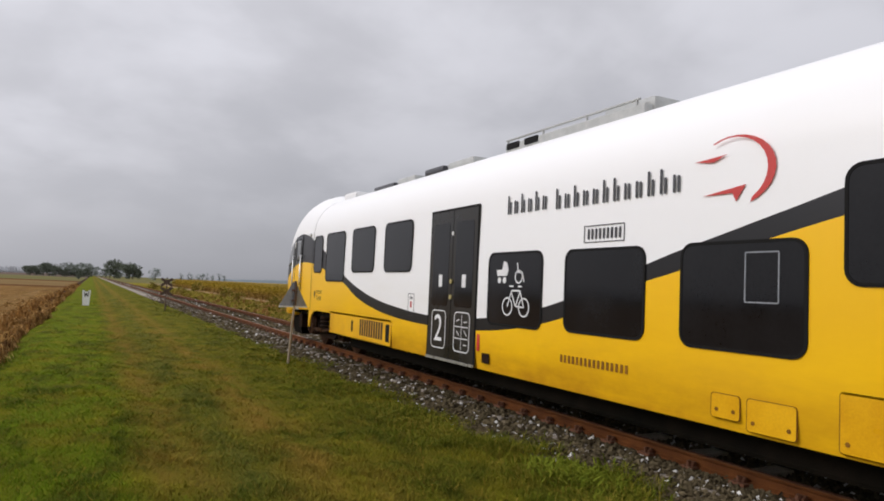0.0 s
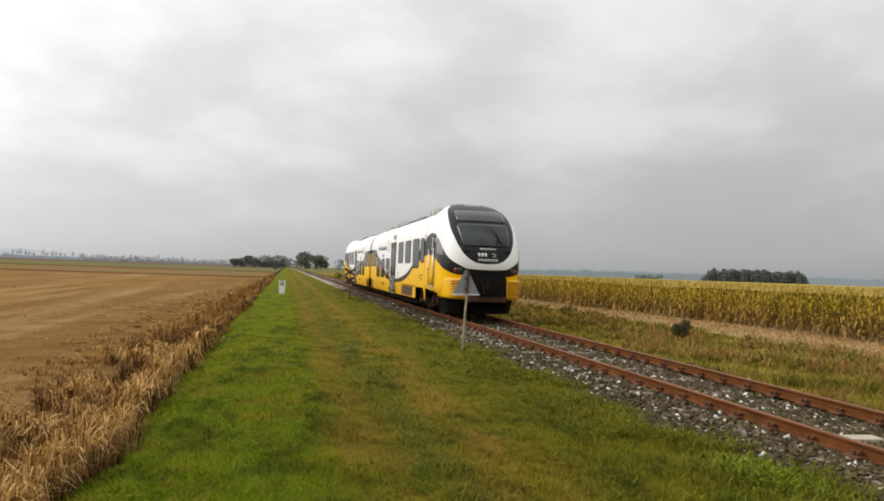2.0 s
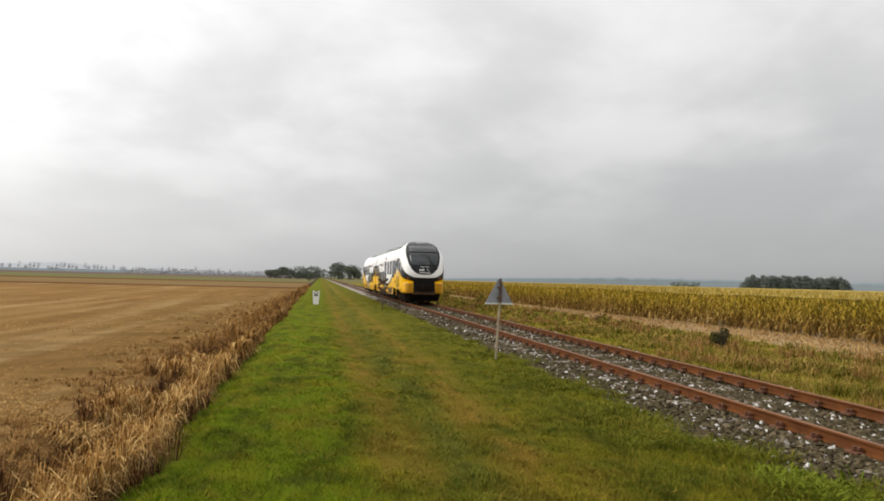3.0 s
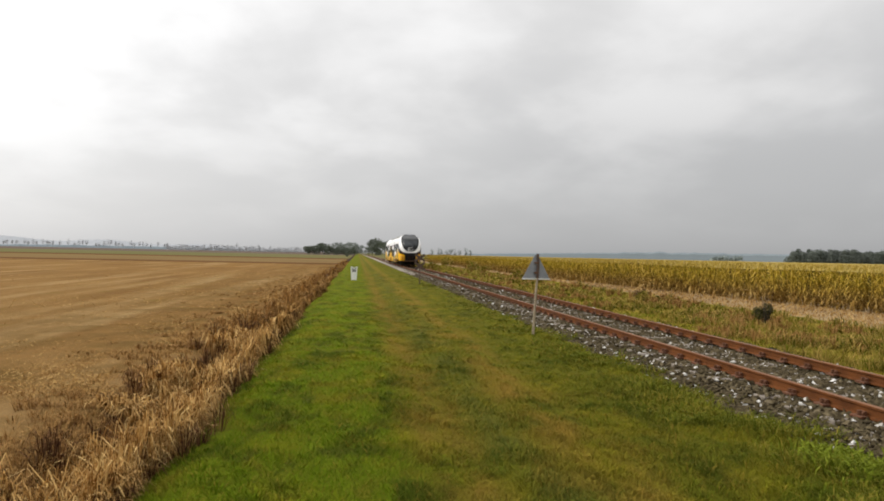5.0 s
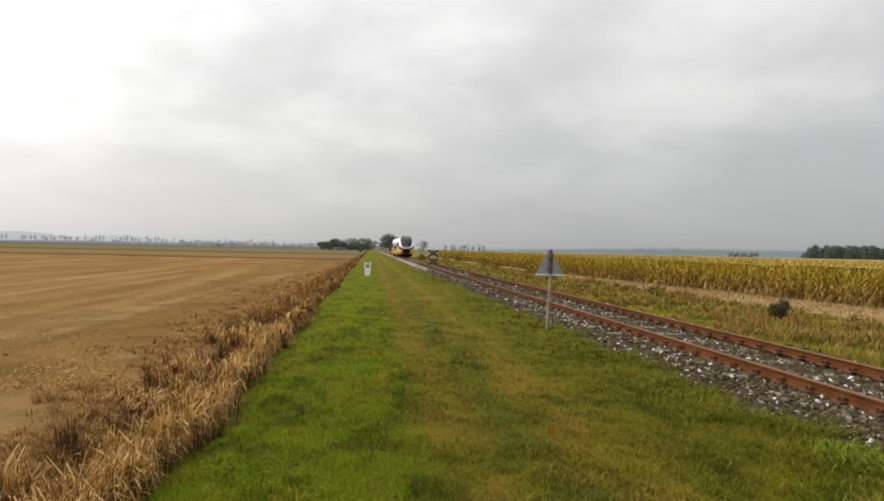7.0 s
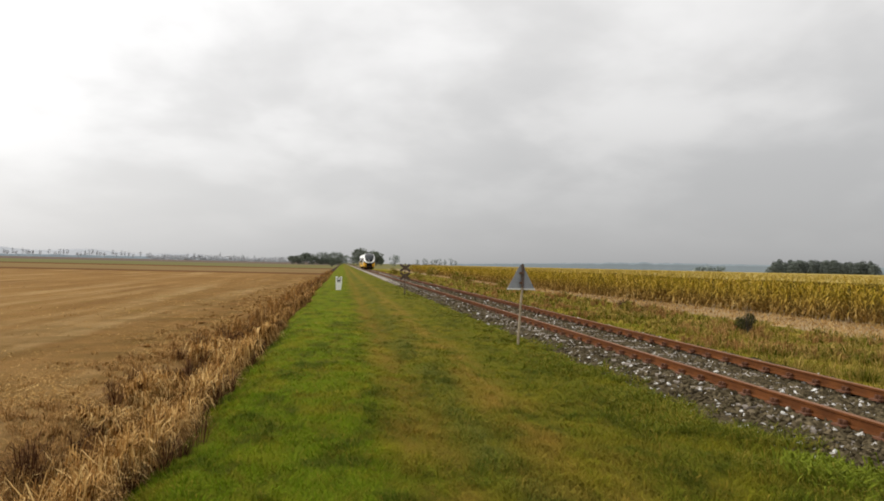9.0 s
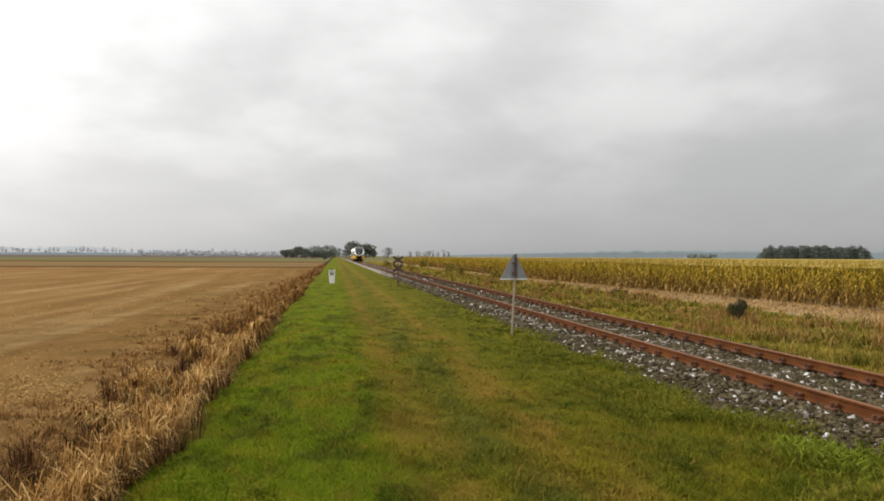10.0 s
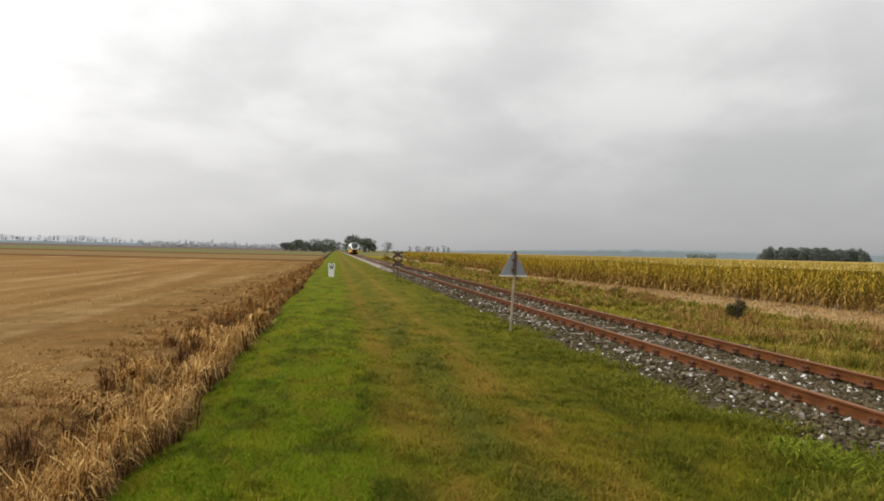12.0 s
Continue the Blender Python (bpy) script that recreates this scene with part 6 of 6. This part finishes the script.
def make_bogie(train, s):
    bogie = part("bogie", box(-0.95, 0.95, s - 1.5, s + 1.5, 0.36, 0.62, 0.04), GRIME, train, "grimy brown bogie")
    for dy in (-1.25, 1.25):
        bm = bmesh.new()
        for h in (-1, 1):
            add_tube(bm, (h * 0.68, s + dy, 0.42), (h * 0.81, s + dy, 0.42), 0.42, None, 28)
            add_tube(bm, (h * 0.66, s + dy, 0.42), (h * 0.69, s + dy, 0.42), 0.45, None, 28)
            add_tube(bm, (h * 0.80, s + dy, 0.42), (h * 0.86, s + dy, 0.42), 0.16, 0.12, 14)
        add_tube(bm, (-0.7, s + dy, 0.42), (0.7, s + dy, 0.42), 0.08, None, 10)
        part("wheelset", bm, RUSTGEAR, bogie, "rusty steel wheelset")
        for h in (-1, 1):
            bm = bmesh.new()
            add_box(bm, *sorted((h * 1.0, h * 1.22)), s + dy - 0.17, s + dy + 0.17, 0.28, 0.56, 0.05)
            add_tube(bm, (h * 1.10, s + dy, 0.55), (h * 1.10, s + dy, 0.80), 0.11, None, 12)
            add_tube(bm, (h * 1.2, s + dy, 0.42), (h * 1.27, s + dy, 0.42), 0.09, 0.06, 12)
            part("axle_box", bm, RUSTGEAR, bogie, "rusty axle box with spring")
    for h in (-1, 1):
        out = [(s - 1.55, 0.62), (s - 0.95, 0.70), (s - 0.6, 0.48), (s + 0.6, 0.48), (s + 0.95, 0.70), (s + 1.55, 0.62), (s + 1.55, 0.48), (s + 0.9, 0.5), (s + 0.55, 0.27), (s - 0.55, 0.27), (s - 0.9, 0.5), (s - 1.55, 0.48)]
        part("side_frame", prism(out, 0.12, lambda u, v, w: (h * (1.02 + w), u, v)), GRIME, bogie, "heavy cranked side frame")
        bm = bmesh.new()
        for dz in (0.58, 0.68, 0.78):
            add_tube(bm, (h * 1.1, s, dz - 0.04), (h * 1.1, s, dz + 0.04), 0.25, 0.22, 16)
        part("air_spring", bm, GRIME, bogie, "brown air spring", True)
        bm = bmesh.new()
        add_tube(bm, (h * 1.24, s - 0.8, 0.52), (h * 1.24, s + 0.1, 0.44), 0.045, None, 10)
        add_tube(bm, (h * 1.24, s + 0.05, 0.44), (h * 1.24, s + 0.75, 0.44), 0.055, None, 10)
        add_tube(bm, (h * 1.2, s + 0.78, 0.30), (h * 1.2, s + 0.78, 0.72), 0.04, None, 10)
        part("damper", bm, RUSTGEAR, bogie, "dusty damper rod", True)
    return bogie


def make_roof(body, far):
    """Equipment on the roof."""
    def rbox(name, s0, s1, x0, x1, z0, z1, mat, label="", bevel=0.02):
        return part(name, box(x0, x1, *sorted((far * s0, far * s1)), z0, z1, bevel), mat, body, label)
    if far > 0:
        tray = rbox("roof_tray", 5.8, 8.9, -0.74, 0.74, 3.72, 3.99, ROOFGREY, "pale grey tray of roof equipment")
        bm = bmesh.new()
        for k in (-1, 1):
            add_tube(bm, (k * 0.72, 5.9, 4.06), (k * 0.72, 8.9, 4.06), 0.018, None, 6)
            for s in (5.95, 6.9, 7.9, 8.85):
                add_tube(bm, (k * 0.72, s, 3.95), (k * 0.72, s, 4.06), 0.018, None, 6)
        part("guard_rail", bm, ROOFGREY, tray, "thin grey guard rail")
        rbox("air_conditioner", 5.75, 6.7, -0.62, 0.62, 3.9, 4.11, ROOFGREY, "grey wedge-shaped roof unit", 0.08)
        for s in (8.0, 8.5):
            rbox("vent_opening", s, s + 0.35, -0.755, -0.735, 3.90, 4.0, RUBBER, "dark opening")
        part("antenna", tube((0, 2.2, 3.95), (0, 2.2, 4.12), 0.05), ROOFGREY, body)
        part("antenna_disc", tube((-0.35, 2.2, 4.0), (-0.35, 2.2, 4.07), 0.30, 0.12, 18), ROOFGREY, body, "flat grey antenna disc")
        rbox("roof_box", 10.2, 11.2, -0.6, 0.6, 3.9, 4.06, ROOFGREY, "low grey roof box", 0.06)
        rbox("exhaust_cover", 11.2, 12.0, -0.7, 0.5, 3.88, 4.02, INK, "dark exhaust cover", 0.05)
        rbox("roof_box", 12.7, 13.6, -0.6, 0.6, 3.88, 4.05, ROOFGREY, "low grey roof box", 0.06)
        rbox("exhaust_cover", 13.7, 14.9, -0.65, 0.4, 3.86, 4.0, INK, "dark exhaust cover", 0.05)
        rbox("roof_fairing", 15.9, 16.8, -0.75, 0.75, 3.8, 4.03, WHITE, "white fairing behind the cab", 0.07)
    else:
        for s0, s1 in ((1.3, 2.7), (14.1, 15.4)):
            bm = tube((-0.55, far * s0, 4.02), (-0.55, far * s1, 4.02), 0.17, None, 20)
            for s, r in ((s0, 0.05), (s1, -0.05)):
                add_tube(bm, (-0.55, far * s, 4.02), (-0.55, far * (s - r * 1.6), 4.02), 0.17, 0.10, 20)
            t = part("air_tank", bm, TANK, body, "grey cylindrical air tank", False)
            for s in (s0 + 0.25, s1 - 0.25):
                part("strap", tube((-0.55, far * (s - 0.02), 4.02), (-0.55, far * (s + 0.02), 4.02), 0.18, None, 20), GRIME, t)
        rbox("roof_box", 2.8, 3.4, -0.6, 0.5, 3.88, 4.0, ROOFGREY, "low grey roof box", 0.05)
        rbox("air_conditioner", 8.4, 9.6, -0.62, 0.62, 3.9, 4.12, ROOFGREY, "grey wedge-shaped roof unit", 0.08)
        tray = rbox("roof_tray", 6.2, 8.4, -0.74, 0.74, 3.8, 3.97, ROOFGREY, "pale grey tray of roof equipment")
        bm = bmesh.new()
        add_tube(bm, (-0.78, -6.3, 4.04), (-0.78, -9.4, 4.04), 0.018, None, 6)
        for i in range(5):
            add_tube(bm, (-0.78, -6.3 - i * 0.75, 3.85), (-0.78, -6.3 - i * 0.75, 4.04), 0.018, None, 6)
        part("guard_rail", bm, ROOFGREY, tray, "thin grey guard rail")
        rbox("cable_duct", 5.9, 14.3, -0.86, -0.79, 3.78, 3.86, BLACKPAINT, "long black cable duct along the roof edge", 0.01)
        for i in range(9):
            rbox("duct_bracket", 9.9 + i * 0.5, 10.0 + i * 0.5, -0.89, -0.77, 3.86, 3.95, ROOFGREY)
        rbox("roof_fairing", 15.5, 16.8, -0.70, 0.70, 3.75, 3.97, WHITE, "white fairing behind the cab", 0.07)


def make_train():
    train = new("diesel_railcar")
    tagged(train, "two-car white and yellow diesel railcar with dark waves", "train")
    for far in (1, -1):
        body = make_shell(train, far)
        cab = make_nose(train, far)
        for hand in (-1, 1):
            make_side_details(body, cab, far, hand)
        make_cab_front(cab, far)
        make_roof(body, far)
        # seam between cab and body
        bm = bmesh.new()
        pr = [(-half_width(z), z) for z, _ in SIDE if z > 0.9] + [(half_width(z), z) for z, _ in SIDE[-2::-1] if z > 0.9]
        a = [bm.verts.new((x * 1.004, far * (SEAM - 0.012), z * 1.001)) for x, z in pr]
        b = [bm.verts.new((x * 1.004, far * (SEAM + 0.012), z * 1.001)) for x, z in pr]
        for i in range(len(pr) - 1):
            bm.faces.new((a[i], a[i + 1], b[i + 1], b[i]))
        part("seam", bm, RUBBER, cab, "dark joint between cab and body")
        part("underframe", box(-1.2, 1.2, *sorted((far * 1.9, far * 14.5)), 0.22, 0.62, 0.05), DARKGEAR, train, "black underfloor equipment")
        part("floor_plate", box(-1.3, 1.3, *sorted((far * 0.3, far * 19.2)), 0.80, 0.94), DARKGEAR, train, "black floor")
        make_bogie(train, far * 16.35)
        for h in (-1, 1):
            part("sand_box", box(*sorted((h * 1.0, h * 1.25)), *sorted((far * 18.35, far * 18.65)), 0.40, 0.78, 0.03), GRIME, train, "grimy sand box")
    # gangway between the cars, in folds
    bm = bmesh.new()
    k = 9
    rings = []
    outline = [(1.04, 1.30), (2.0, 1.34), (2.95, 1.33), (3.35, 1.22), (3.6, 1.05), (3.76, 0.82), (3.87, 0.48), (3.9, 0.0)]
    prof = [(-w, z) for z, w in outline] + [(w, z) for z, w in outline[-2::-1]]
    for i in range(k * 2 + 1):
        q = 1.0 if i % 2 else 0.965
        y = -0.36 + 0.72 * i / (2 * k)
        rings.append([bm.verts.new((x * q, y, z * (1 if z < 1.1 else q + (1 - q) * 0.5))) for x, z in prof])
    for a, b in zip(rings, rings[1:]):
        for i in range(len(a) - 1):
            bm.faces.new((a[i], a[i + 1], b[i + 1], b[i]))
    bmesh.ops.recalc_face_normals(bm, faces=bm.faces[:])
    part("gangway", bm, BELLOWS, train, "grey folded gangway bellows")
    make_bogie(train, 0.0)
    return train


TRAIN = make_train()
make_ballast()
make_verge_grass()
make_reeds()
make_field_straw()
make_bank_growth()
make_maize()


# ---- what moves ----
def motions():
    speed, start = 20.9, 0.27
    walk(TRAIN, [(t, pose(TX, start + speed * t + d, 0)) for t, d in ((0.0, 0.0), (0.5, 0.15), (1.0, -0.08), (1.5, 0.0), (2.0, 0.0), (4.0, 0.0), (6.0, 0.0), (8.0, 0.0), (10.0, 0.0), (12.0, 0.0))])


motions()
